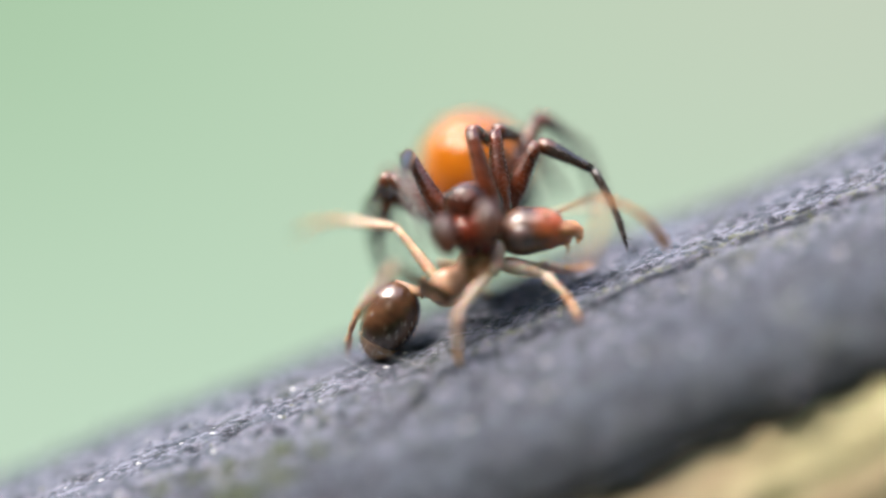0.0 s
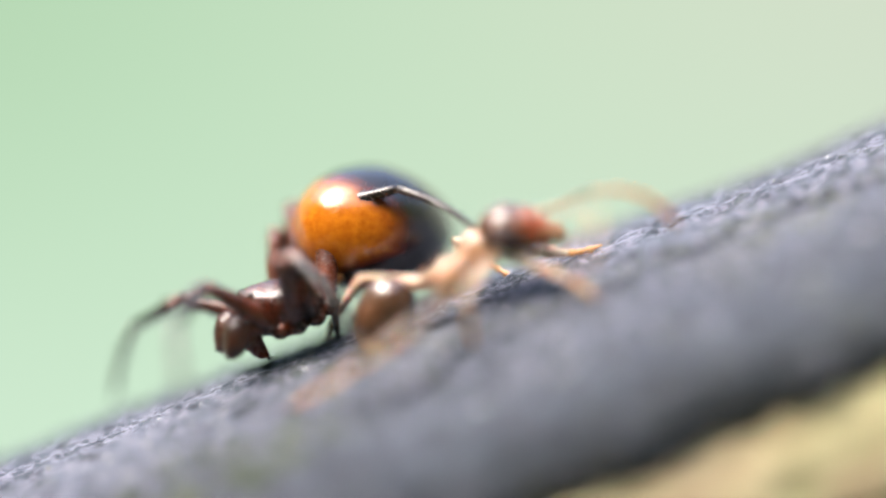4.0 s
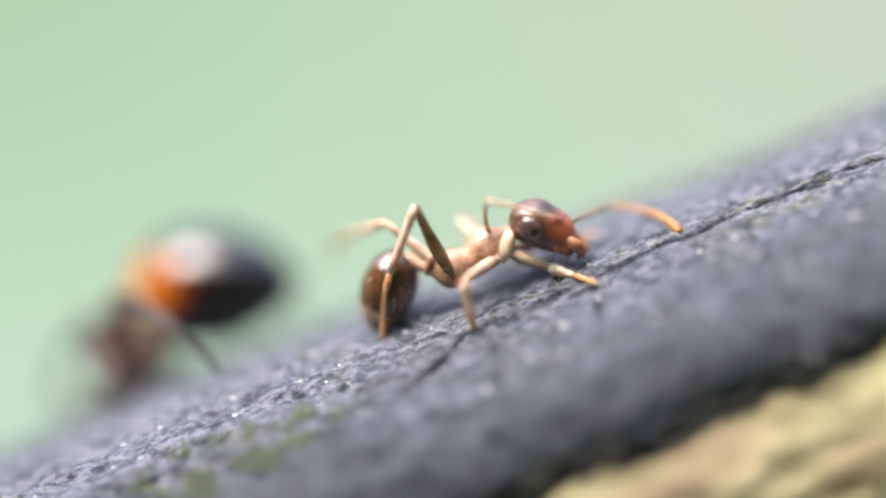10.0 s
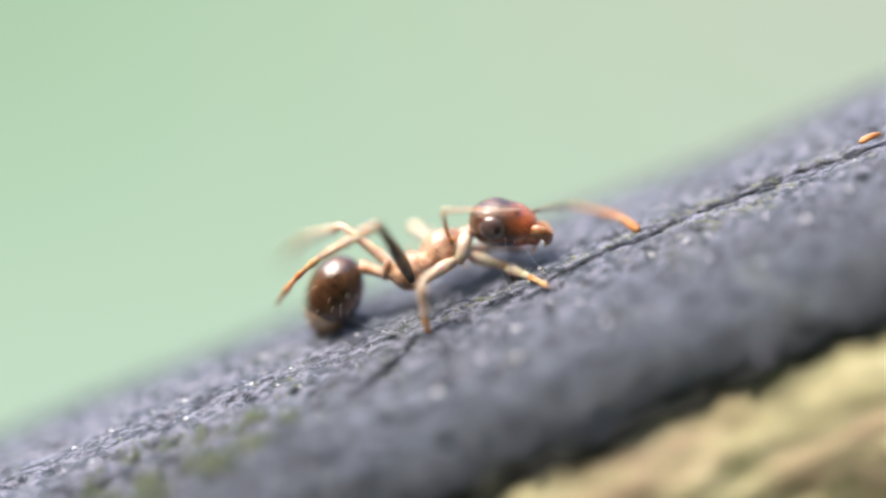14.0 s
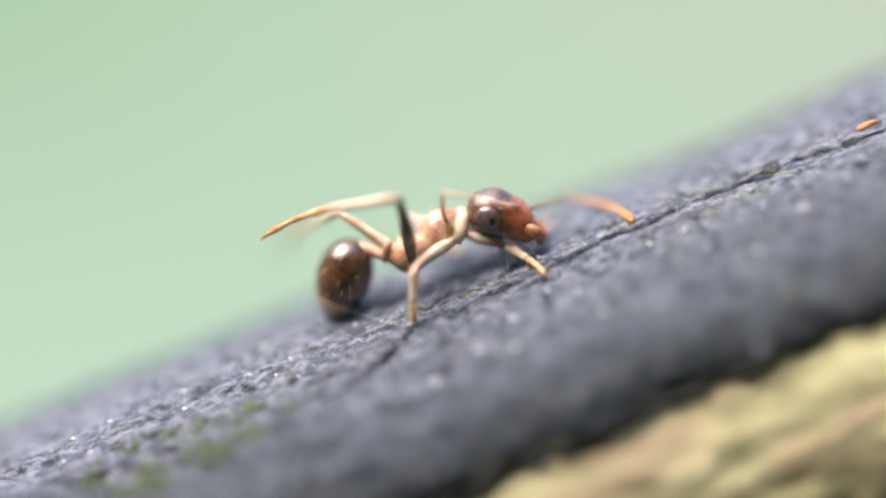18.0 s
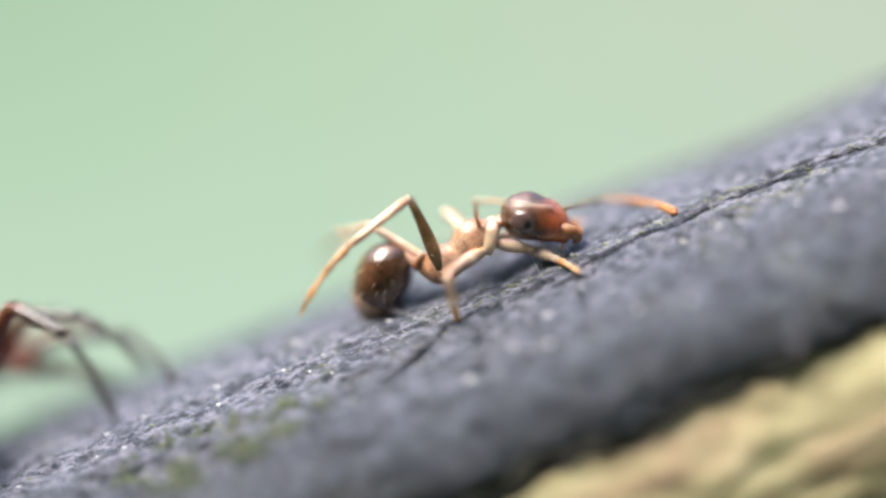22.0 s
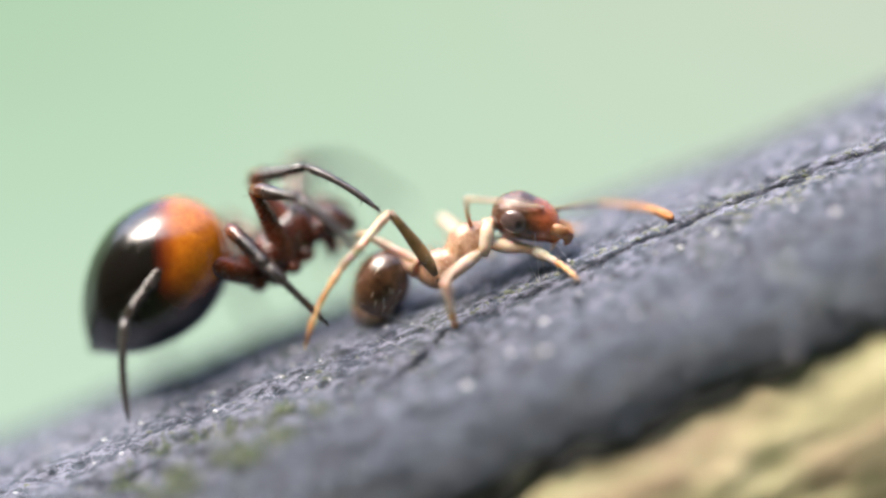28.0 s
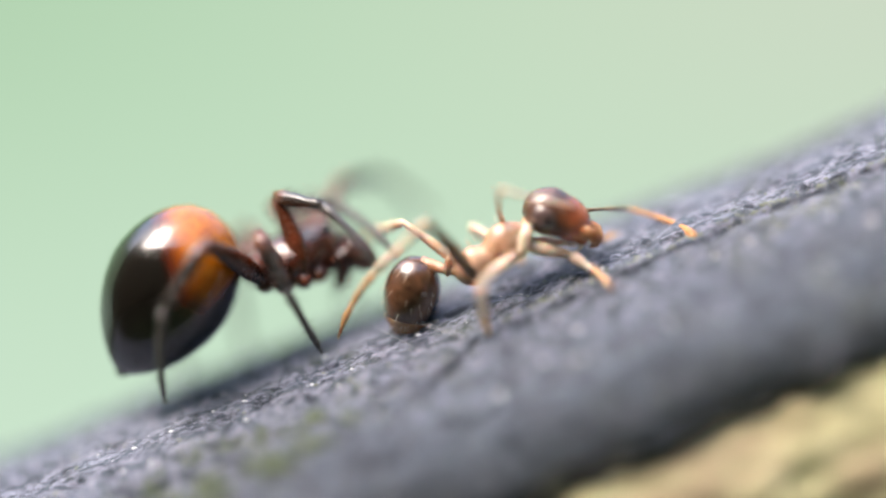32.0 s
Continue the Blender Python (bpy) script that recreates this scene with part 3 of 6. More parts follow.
# ---- distance ----
def build_backdrop():
    m = bpy.data.materials.new("glowing_foliage")
    m.use_nodes = True
    t = m.node_tree
    t.nodes.remove(t.nodes["Principled BSDF"])
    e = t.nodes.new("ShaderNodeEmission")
    c = t.nodes.new("ShaderNodeTexCoord")
    s = t.nodes.new("ShaderNodeSeparateXYZ")
    t.links.new(c.outputs["Object"], s.inputs[0])
    n = node(t, "ShaderNodeTexNoise", Scale=3.2, Detail=2.0)
    t.links.new(c.outputs["Object"], n.inputs["Vector"])

    def line(sock, a, b):
        r = t.nodes.new("ShaderNodeMapRange")
        r.inputs["From Min"].default_value, r.inputs["From Max"].default_value = a, b
        t.links.new(sock, r.inputs["Value"])
        return r.outputs["Result"]

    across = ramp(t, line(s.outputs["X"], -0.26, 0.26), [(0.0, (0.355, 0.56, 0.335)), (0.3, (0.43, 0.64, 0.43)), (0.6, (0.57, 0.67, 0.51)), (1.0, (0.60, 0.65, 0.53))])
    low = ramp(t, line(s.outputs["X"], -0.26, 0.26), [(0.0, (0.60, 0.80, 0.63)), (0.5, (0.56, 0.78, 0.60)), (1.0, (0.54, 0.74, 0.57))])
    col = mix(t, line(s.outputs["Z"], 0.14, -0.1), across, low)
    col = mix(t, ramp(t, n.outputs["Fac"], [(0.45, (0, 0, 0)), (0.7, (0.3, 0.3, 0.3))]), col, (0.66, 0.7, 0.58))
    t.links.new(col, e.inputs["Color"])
    # the screen glows by itself: the foliage's daylight is put into emission
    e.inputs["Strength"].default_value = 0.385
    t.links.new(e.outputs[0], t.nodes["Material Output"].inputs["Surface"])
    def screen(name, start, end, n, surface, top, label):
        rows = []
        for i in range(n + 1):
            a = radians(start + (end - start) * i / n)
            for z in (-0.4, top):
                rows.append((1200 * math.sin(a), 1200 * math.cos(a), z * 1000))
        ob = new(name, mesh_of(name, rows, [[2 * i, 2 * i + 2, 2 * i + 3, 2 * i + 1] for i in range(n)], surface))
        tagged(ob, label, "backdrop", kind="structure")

    screen("backdrop", -80, 80, 26, m, 0.8, "glowing screen coloured as soft pale green foliage far behind")
    # added unseen screen on the other sides: cuts low sky light, darkens reflections
    h, t, e = material("blocker_green", 0.8)
    c = t.nodes.new("ShaderNodeTexCoord")
    n = node(t, "ShaderNodeTexNoise", Scale=14.0, Detail=6.0)
    t.links.new(c.outputs["Object"], n.inputs["Vector"])
    t.links.new(ramp(t, n.outputs["Fac"], [(0.35, (0.015, 0.03, 0.01)), (0.7, (0.07, 0.1, 0.035))]), e.inputs["Base Color"])
    screen("backdrop_blocker", 80, 280, 32, h, 1.1, "unseen dark green screen added behind the camera to block light")


build_backdrop()


def build_ground():
    m, t, b = material("grass", 0.9)
    c = t.nodes.new("ShaderNodeTexCoord")
    n = node(t, "ShaderNodeTexNoise", Scale=6.0, Detail=6.0)
    t.links.new(c.outputs["Object"], n.inputs["Vector"])
    t.links.new(ramp(t, n.outputs["Fac"], [(0.3, (0.015, 0.024, 0.008)), (0.7, (0.05, 0.068, 0.022))]), b.inputs["Base Color"])
    me = bpy.data.meshes.new("ground")
    me.from_pydata([(400 * math.cos(a), 400 * math.sin(a), -0.4) for a in [2 * math.pi * k / 48 for k in range(48)]], [], [list(range(48))])
    me.materials.append(m)
    tagged(new("ground", me), "grassy ground far below the branch", "ground", kind="structure")


build_ground()

# ---- the spider ----
LEGS = ("L1", "L2", "L3", "L4", "R1", "R2", "R3", "R4")
HIP = {"1": (0.78, 0.26, -0.2), "2": (0.58, 0.33, -0.23), "3": (0.34, 0.34, -0.24), "4": (0.12, 0.27, -0.22)}
REST = {"1": (2.0, 0.8), "2": (1.35, 1.25), "3": (-0.05, 1.3), "4": (-1.2, 1.15)}
FEMUR_LONG = {"1": 1.12, "2": 1.05, "3": 0.9, "4": 1.2}
SHIN_LONG = {"1": (0.78, 1.06), "2": (0.73, 1.0), "3": (0.72, 1.02), "4": (0.9, 1.2)}
BEND = radians(40)


def chord(shin, bend=BEND):
    a, b = shin
    return math.sqrt(a * a + b * b + 2 * a * b * math.cos(bend))


def shin_shapes(a, b, r0, r1, r2, bend=BEND):
    """A shin and a foot bent a little, laid so that knee and toe both lie on the x axis."""
    c = chord((a, b), bend)
    lift = math.asin(min(1, b * math.sin(bend) / c))
    mid = Vector((a * math.cos(lift), 0, a * math.sin(lift)))
    shin = [Vector((0, 0, 0)).lerp(mid, k / 6) for k in range(7)]
    toe = Vector((c, 0, 0))
    foot = [mid.lerp(toe, k / 7) for k in range(8)]
    for k in range(8):
        foot[k].z += 0.05 * b * math.sin(math.pi * k / 7)
    return shin, [r0 * 0.85, r0 * 1.15, r0 * 1.05, r0, r1 * 1.05, r1 * 1.1, r1 * 0.9], foot, [r1 * 0.8, r1 * 0.95, r1 * 0.85, r1 * 0.75, r1 * 0.7, r2 * 1.3, r2 * 1.05, r2 * 0.5]


def build_spider():
    root = new("spider")
    tagged(root, "glossy spider with black-and-orange abdomen and dark red-brown legs", "spider")
    rng = random.Random(11)
    body = part("cephalothorax", hull([(-0.1, 0.05, 0.05, -0.08), (0.0, 0.14, 0.13, -0.06), (0.2, 0.33, 0.27, -0.06), (0.45, 0.42, 0.33, -0.03), (0.7, 0.36, 0.34, 0.02), (0.9, 0.27, 0.31, 0.07), (1.02, 0.21, 0.22, 0.09), (1.07, 0.08, 0.08, 0.1), (1.08, 0.0, 0.0, 0.1)], 34, 30, 0.05), CARAPACE, root, "dark red-brown carapace")
    part("sternum", hull([(0.0, 0.0, 0.0, -0.24), (0.08, 0.14, 0.07, -0.25), (0.4, 0.25, 0.1, -0.27), (0.75, 0.15, 0.08, -0.25), (0.85, 0.0, 0.0, -0.23)], 16, 16), FANG, body)
    part("pedicel", tube([(-0.24, 0, 0.02), (-0.1, 0, -0.03), (0.05, 0, -0.08)], [0.09, 0.075, 0.1], 12), ANT_FEELER, root, "narrow amber waist")
    for y in (-0.17, -0.06, 0.06, 0.17):
        part("eye", ball(0.058, (0.97 - abs(y) * 0.4, y, 0.34 - abs(y) * 0.25)), EYE_BLACK, body)
        part("eye", ball(0.046, (1.05 - abs(y) * 0.5, y * 1.05, 0.22)), EYE_BLACK, body)
    for s in (-1, 1):
        chel = part("chelicera", tube([(0.96, 0.09 * s, 0.02), (1.07, 0.1 * s, -0.08), (1.1, 0.1 * s, -0.24), (1.05, 0.08 * s, -0.4), (1.0, 0.06 * s, -0.46)], [0.11, 0.13, 0.12, 0.08, 0.03], 14), FANG, root, "red-brown jaw")
        part("fang", tube([(1.03, 0.07 * s, -0.42), (1.0, 0.02 * s, -0.5), (0.95, -0.02 * s, -0.52)], [0.03, 0.02, 0.005], 8), EYE_BLACK, chel)
        palp = part("pedipalp", tube([(0.85, 0.2 * s, -0.16), (1.0, 0.28 * s, -0.08), (1.14, 0.32 * s, 0.03), (1.24, 0.3 * s, -0.02)], [0.06, 0.075, 0.075, 0.07], 12), FEMUR, root)
        part("bulb", join(hull([(1.08, 0.0, 0.0, 0.02), (1.12, 0.11, 0.13, 0.01), (1.24, 0.16, 0.2, -0.02), (1.37, 0.14, 0.18, -0.08), (1.46, 0.07, 0.09, -0.15), (1.5, 0, 0, -0.19)], 18, 18)), BULB, palp, "swollen dark palp tip", pose(0, 0.27 * s * MM, 0))
    # the abdomen hangs on the waist: its middle lies out along x, its tail droops
    ab = part("abdomen", hull(egg_stops(1.02, 1.22, 0.76, 0.79, 1.8, 0.68), 44, 48, 0.012), ABDOMEN, root, "glossy egg-shaped abdomen, black behind and orange in front")
    part("spinneret", join(*[tube([(1.09, 0.05 * a, 0.04 * b), (1.2, 0.04 * a, 0.04 * b), (1.25, 0.03 * a, 0.03 * b)], [0.05, 0.038, 0.015], 8) for a, b in ((-1, 1), (1, 1), (-1, -1), (1, -1))]), EYE_BLACK, ab)
    dots = []
    for k in range(40):
        a, b = rng.uniform(0, 2 * math.pi), rng.uniform(-0.8, 0.95)
        r = math.sqrt(max(0.02, 1 - (b / (1.0 if b < 0 else 1.2)) ** 2))
        p = Vector((b, 0.7 * r * math.cos(a), 0.69 * r * math.sin(a)))
        q = p + Vector((0.05, p.y * 0.06, p.z * 0.06))
        dots.append(tube([p * 0.97, q], [0.006, 0.002], 3))
    part("hair", join(*dots), SHANK, ab)
    legs = {}
    for name in LEGS:
        k, s = name[1], 1 if name[0] == "L" else -1
        L = FEMUR_LONG[k]
        pts = [Vector((L * i / 8, 0, 0.035 * math.sin(math.pi * i / 8))) for i in range(9)]
        rad = [0.085, 0.105, 0.13, 0.138, 0.132, 0.12, 0.105, 0.095, 0.085]
        fem = part("femur", tube(pts, rad, 12, 0.85), FEMUR, root)
        tagged(part("hair", bristles(pts, rad, 26, 0.07, 0.004, rng), FEMUR, fem), kind="stuff")
        a, b = SHIN_LONG[k]
        shin, r_s, foot, r_f = shin_shapes(a, b, 0.085, 0.06, 0.034)
        tib = part("tibia", tube(shin, r_s, 12), SHANK, root)
        tagged(part("hair", join(bristles(shin, r_s, 40, 0.09, 0.0045, rng), bristles(foot, r_f, 60, 0.075, 0.004, rng)), TOE, tib), kind="stuff")
        part("tarsus", join(tube(foot, r_f, 10), tube([foot[-1], foot[-1] + Vector((0.03, 0, -0.03))], [0.012, 0.004], 4)), TOE, tib, "hairy grey-brown foot")
        part("coxa", ball(0.12, (HIP[k][0] - 0.02, (HIP[k][1] - 0.04) * s, HIP[k][2] - 0.01), (1, 1.3, 1)), FEMUR, root)
        legs[name] = (fem, tib)
    return root, ab, legs


# ---- the ant ----
ANT_HIP = {"1": (0.84, 0.11, -0.1), "2": (0.74, 0.14, -0.14), "3": (0.14, 0.13, -0.12)}
ANT_FEMUR = {"1": 0.56, "2": 0.74, "3": 1.02}
ANT_SHIN = {"1": (0.33, 0.4), "2": (0.42, 0.46), "3": (0.88, 1.0)}
ANT_BEND = radians(16)


def build_ant():
    root = new("ant")
    tagged(root, "amber-brown ant tethered on the bark, legs splayed", "ant")
    rng = random.Random(23)
    thorax = part("thorax", join(
        hull([(-0.07, 0.0, 0.0, -0.02), (-0.03, 0.08, 0.1, -0.02), (0.1, 0.16, 0.21, -0.04), (0.26, 0.17, 0.22, -0.02), (0.4, 0.15, 0.19, -0.035), (0.52, 0.175, 0.225, 0.005), (0.68, 0.185, 0.235, 0.04), (0.82, 0.155, 0.185, 0.04), (0.93, 0.1, 0.11, 0.04), (0.98, 0.05, 0.06, 0.03), (1.0, 0, 0, 0.03)], 40, 28, 0.09, 3)), ANT_BODY, root, "amber thorax")
    tagged(part("hair", bristles([(0.1, 0, 0.05), (0.75, 0, 0.1)], [0.17, 0.15], 90, 0.12, 0.0045, rng, 0.1), ANT_LEG, thorax), kind="stuff")
    for k in "123":
        for s in (-1, 1):
            x, y, z = ANT_HIP[k]
            if k == "1":
                part("coxa", tube([(0.99, 0.08 * s, 0.1), (0.93, 0.14 * s, 0.04), (0.82, 0.18 * s, -0.08), (0.72, 0.18 * s, -0.18)], [0.055, 0.085, 0.085, 0.05], 14), ANT_LEG, root, "long pale front hip")
                continue
            part("coxa", tube([(x + 0.01, 0.07 * s, z + 0.09), (x, y * s * 0.9, z + 0.03), (x - 0.01, y * s, z)], [0.07, 0.075, 0.05], 12), ANT_BODY, root)
    gaster = part("gaster", hull(egg_stops(0.45, 0.58, 0.325, 0.34, 2.0, 0.64), 44, 36, 0.01), ANT_GASTER, root, "shiny dark brown gaster with a paler tip")
    for x, r in ((0.215, 0.297),):
        part("tergite_edge", tube([(x - 0.012, 0, 0), (x, 0, 0), (x + 0.012, 0, 0)], [r - 0.006, r - 0.002, r - 0.016], 36), ANT_TIP, gaster)
    part("gaster_tip", hull([(0.32, 0.263, 0.275, 0), (0.41, 0.212, 0.223, 0), (0.485, 0.152, 0.16, 0), (0.55, 0.083, 0.087, 0), (0.58, 0.03, 0.03, 0), (0.592, 0, 0, 0)], 16, 28), ANT_TIP, gaster, "pale amber gaster tip")
    hairs = []
    for _ in range(60):
        a, x = rng.uniform(0, 6.28), rng.uniform(-0.3, 0.45)
        r = 0.31 * math.sqrt(max(0.05, 1 - (x / 0.5) ** 2))
        p = Vector((x, r * math.cos(a), r * math.sin(a)))
        hairs.append(tube([p, p + Vector((0.09, p.y * 0.22, p.z * 0.22))], [0.004, 0.0015], 3))
    part("hair", join(*hairs), ANT_LEG, gaster)
    petiole = part("petiole", join(tube([(-0.05, 0, 0), (0.08, 0, 0), (0.2, 0, -0.01), (0.34, 0, 0.0), (0.46, 0, 0)], [0.08, 0.06, 0.06, 0.075, 0.09], 12), hull([(0.06, 0.0, 0.0, 0.05), (0.1, 0.09, 0.13, 0.05), (0.15, 0.08, 0.12, 0.06), (0.19, 0, 0, 0.05)], 10, 16)), ANT_BODY, root, "scale-like amber waist")
    head = part("head", hull([(-0.41, 0.0, 0.0, 0.0), (-0.405, 0.06, 0.06, 0.0), (-0.38, 0.13, 0.128, 0.0), (-0.33, 0.2, 0.195, 0.0), (-0.25, 0.255, 0.25, 0.0), (-0.12, 0.285, 0.29, 0.01), (0.08, 0.275, 0.27, 0.0), (0.24, 0.24, 0.24, -0.015), (0.34, 0.18, 0.185, -0.035), (0.4, 0.1, 0.11, -0.05), (0.425, 0, 0, -0.05)], 60, 34, 0.02), ANT_HEAD, root, "glossy brown head")
    tagged(part("hair", bristles([(-0.3, 0, 0), (0.0, 0, 0), (0.4, 0, -0.05)], [0.2, 0.29, 0.12], 60, 0.09, 0.004, rng, 0.5), ANT_LEG, head), kind="stuff")
    neck = part("neck", tube([(-0.1, 0, 0), (0.02, 0, 0), (0.14, 0, 0.01), (0.26, 0, 0)], [0.1, 0.085, 0.075, 0.09], 12), ANT_BODY, root)
    part("clypeus", hull([(0.24, 0.0, 0.0, -0.1), (0.27, 0.15, 0.1, -0.1), (0.34, 0.17, 0.14, -0.1), (0.43, 0.12, 0.11, -0.12), (0.49, 0, 0, -0.13)], 18, 24, 0.04), ANT_FACE, head, "orange-red face plate")
    for s in (-1, 1):
        part("eye", ball(0.175, (-0.1, 0.22 * s, -0.02), (1, 0.55, 0.85), 14, 22), ANT_EYE, head, "grey-brown compound eye")
        part("eye_middle", ball(0.072, (-0.07, 0.29 * s, -0.03), (1, 0.35, 0.95), 10, 16), ANT_PUPIL, head)
        part("mandible", tube([(0.3, 0.13 * s, -0.06), (0.4, 0.155 * s, -0.04), (0.49, 0.14 * s, -0.06), (0.55, 0.09 * s, -0.12), (0.55, 0.03 * s, -0.19), (0.51, -0.01 * s, -0.24)], [0.06, 0.075, 0.078, 0.068, 0.045, 0.015], 14, 0.7), ANT_JAW, head, "curved amber mandible")
        part("mouth_feeler", tube([(0.34, 0.06 * s, -0.18), (0.4, 0.07 * s, -0.27), (0.37, 0.06 * s, -0.34)], [0.018, 0.015, 0.008], 8), ANT_LEG, head)
    limbs = {}
    for name in ("L1", "L2", "L3", "R1", "R2", "R3"):
        k = name[1]
        L = ANT_FEMUR[k]
        pts = [Vector((L * i / 7, 0, 0.02 * math.sin(math.pi * i / 7))) for i in range(8)]
        rad = [0.042, 0.056, 0.074, 0.077, 0.068, 0.056, 0.048, 0.043]
        fem = part("femur", tube(pts, [q * (1.35 if k == "1" else 1.1) for q in rad], 12, 0.8), ANT_OLIVE if name == "R3" else ANT_LEG, root)
        a, b = ANT_SHIN[k]
        shin, r_s, foot, r_f = shin_shapes(a, b, {"1": 0.068, "2": 0.057, "3": 0.05}[k], 0.047, 0.031, ANT_BEND)
        tib = part("tibia", tube(shin, r_s, 10), ANT_LEG, root)
        tagged(part("hair", bristles(shin, r_s, 34, 0.07, 0.0035, rng), ANT_LEG, tib), kind="stuff")
        rf = [r * (1.15 if i % 2 else 0.8) for i, r in enumerate(r_f)]
        part("tarsus", join(tube(foot, rf, 10), tube([foot[-1], foot[-1] + Vector((0.04, 0.02, -0.02))], [0.014, 0.003], 4), tube([foot[-1], foot[-1] + Vector((0.04, -0.02, -0.02))], [0.014, 0.003], 4)), ANT_TOE, tib, "jointed pale foot with tiny claws")
        tagged(part("hair", bristles(pts, rad, 22, 0.06, 0.0035, rng), ANT_LEG, fem), kind="stuff")
        limbs[name] = (fem, tib)
    for name, long, club in (("aR", 0.74, 1.05), ("aL", 0.97, 1.05)):
        pts = [Vector((long * i / 6, 0, 0.015 * math.sin(math.pi * i / 6))) for i in range(7)]
        sc = part("scape", tube(pts, [q * (1 if name == "aR" else 0.8) for q in (0.03, 0.022, 0.021, 0.022, 0.025, 0.028, 0.022)], 10), ANT_SCAPE if name == "aR" else ANT_LEG, root, "slender feeler base")
        beads, radii = [], []
        for i in range(33):
            x = club * i / 32
            beads.append(Vector((x, 0, (0.18 if name == "aR" else 0.07) * math.sin(math.pi * x / club))))
            radii.append((0.024 + (0.042 if name == "aR" else 0.014) * x ** 1.4) * (0.78 + 0.22 * abs(math.sin(math.pi * x * 10.5))) * (1 if i < 31 else 0.5))
        fu = part("funiculus", tube(beads, radii, 12), ANT_FEELER if name == "aR" else ANT_TOE, root, "beaded amber feeler club")
        limbs[name] = (sc, fu)
    return root, gaster, petiole, neck, head, limbs


spider, abdomen, spider_legs = build_spider()
ant, ant_gaster, ant_petiole, ant_neck, ant_head, ant_limbs = build_ant()


# ---- silk ----
def build_silk():
    rng = random.Random(8)

    def strand(a, b, sag=0.04, r=0.0045):
        a, b = Vector(a), Vector(b)
        pts = [a.lerp(b, k / 10) - Vector((0, 0, sag * math.sin(math.pi * k / 10))) for k in range(11)]
        ob = new("silk_thread", mesh_of("silk_thread", *tube(pts, [r] * 11, 5), SILK))
        tagged(ob, "fine white silk thread tied down to the bark", "silk thread", "silk threads")

    for (u0, d0, h0), (u1, d1, h1) in (
        ((0.0, 24, 0.25), (0.75, 36, 0.0)), ((0.1, 24, 0.2), (1.0, 40, 0.0)), ((2.3, 30, 0.55), (2.05, 36, 0.0)), ((2.1, 30, 0.3), (2.15, 37, 0.0)), ((2.45, 28, 0.35), (2.6, 35, 0.0)), ((-0.3, 22, 0.2), (0.45, 40, 0.0)),
    ):
        strand(on_bark(u0, d0, h0), on_bark(u1, d1, h1), rng.uniform(0.01, 0.05), rng.uniform(0.0013, 0.0018))


build_silk()


# ---- how the two animals move ----
STEP = 0.1
TIMES = [round(k * STEP, 2) for k in range(int(SECONDS / STEP) + 1)]


def frame_of(origin, forward, up):
    """A pose with x along forward and z as near to up as it can be."""
    x = Vector(forward).normalized()
    y = Vector(up).cross(x).normalized()
    z = x.cross(y)
    m = Matrix((x, y, z)).transposed().to_4x4()
    m.translation = Vector(origin)
    return m


def glide(keys, t):
    """Smooth values between keyed rows (t, array)."""
    ts = [k[0] for k in keys]
    if t <= ts[0]:
        return keys[0][1]
    if t >= ts[-1]:
        return keys[-1][1]
    i = max(k for k in range(len(ts)) if ts[k] <= t)
    u = (t - ts[i]) / (ts[i + 1] - ts[i])
    u = 0.5 * u + 0.5 * u * u * (3 - 2 * u)
    return keys[i][1] * (1 - u) + keys[i + 1][1] * u


def outward(p):
    """The way off the bark at a place."""
    v = np.array(p) - MIDDLE
    v = v - ALONG * v.dot(ALONG)
    return Vector(v / np.linalg.norm(v))


def to_bark(p, lift=0.03):
    v = np.array(p) - MIDDLE
    u = v.dot(ALONG)
    w = v - ALONG * u
    return Vector(MIDDLE + ALONG * u + w / np.linalg.norm(w) * (RADIUS + lift))


def bend_limb(hip, foot, pole, upper, lower):
    """Poses of the two halves of a limb from hip to foot, its joint towards pole."""
    d = foot - hip
    n = min(max(d.length, abs(upper - lower) + 0.02), (upper + lower) * 0.998)
    way = d.normalized()
    side = pole - hip
    side = side - way * side.dot(way)
    if side.length < 1e-4:
        side = way.orthogonal()
    side.normalize()
    along = (upper * upper - lower * lower + n * n) / (2 * n)
    high = math.sqrt(max(0, upper * upper - along * along))
    knee = hip + way * along + side * high
    toe = hip + way * n
    return frame_of(hip, knee - hip, side), frame_of(knee, toe - knee, side)


def in_metres(m):
    q = m.copy()
    q.translation = m.translation * MM
    return q


def key(ob, poses):
    walk(ob, [(t, in_metres(m)) for t, m in zip(TIMES, poses)])


def span_value(keys, t, reach=0.9, hold=2.1):
    """Between keys that are close in time their blend, beyond them the last one fading: value and weight."""
    ts = [k[0] for k in keys]
    if not ts:
        return None, 0.0
    before = [k for k in keys if k[0] <= t + 1e-6]
    after = [k for k in keys if k[0] > t + 1e-6]
    if before and after and after[0][0] - before[-1][0] <= hold:
        u = (t - before[-1][0]) / (after[0][0] - before[-1][0])
        return before[-1][1] * (1 - u) + after[0][1] * u, 1.0
    near = min(keys, key=lambda k: abs(k[0] - t))
    w = max(0.0, 1 - abs(near[0] - t) / (reach * 0.6))
    return near[1], w * w * (3 - 2 * w)


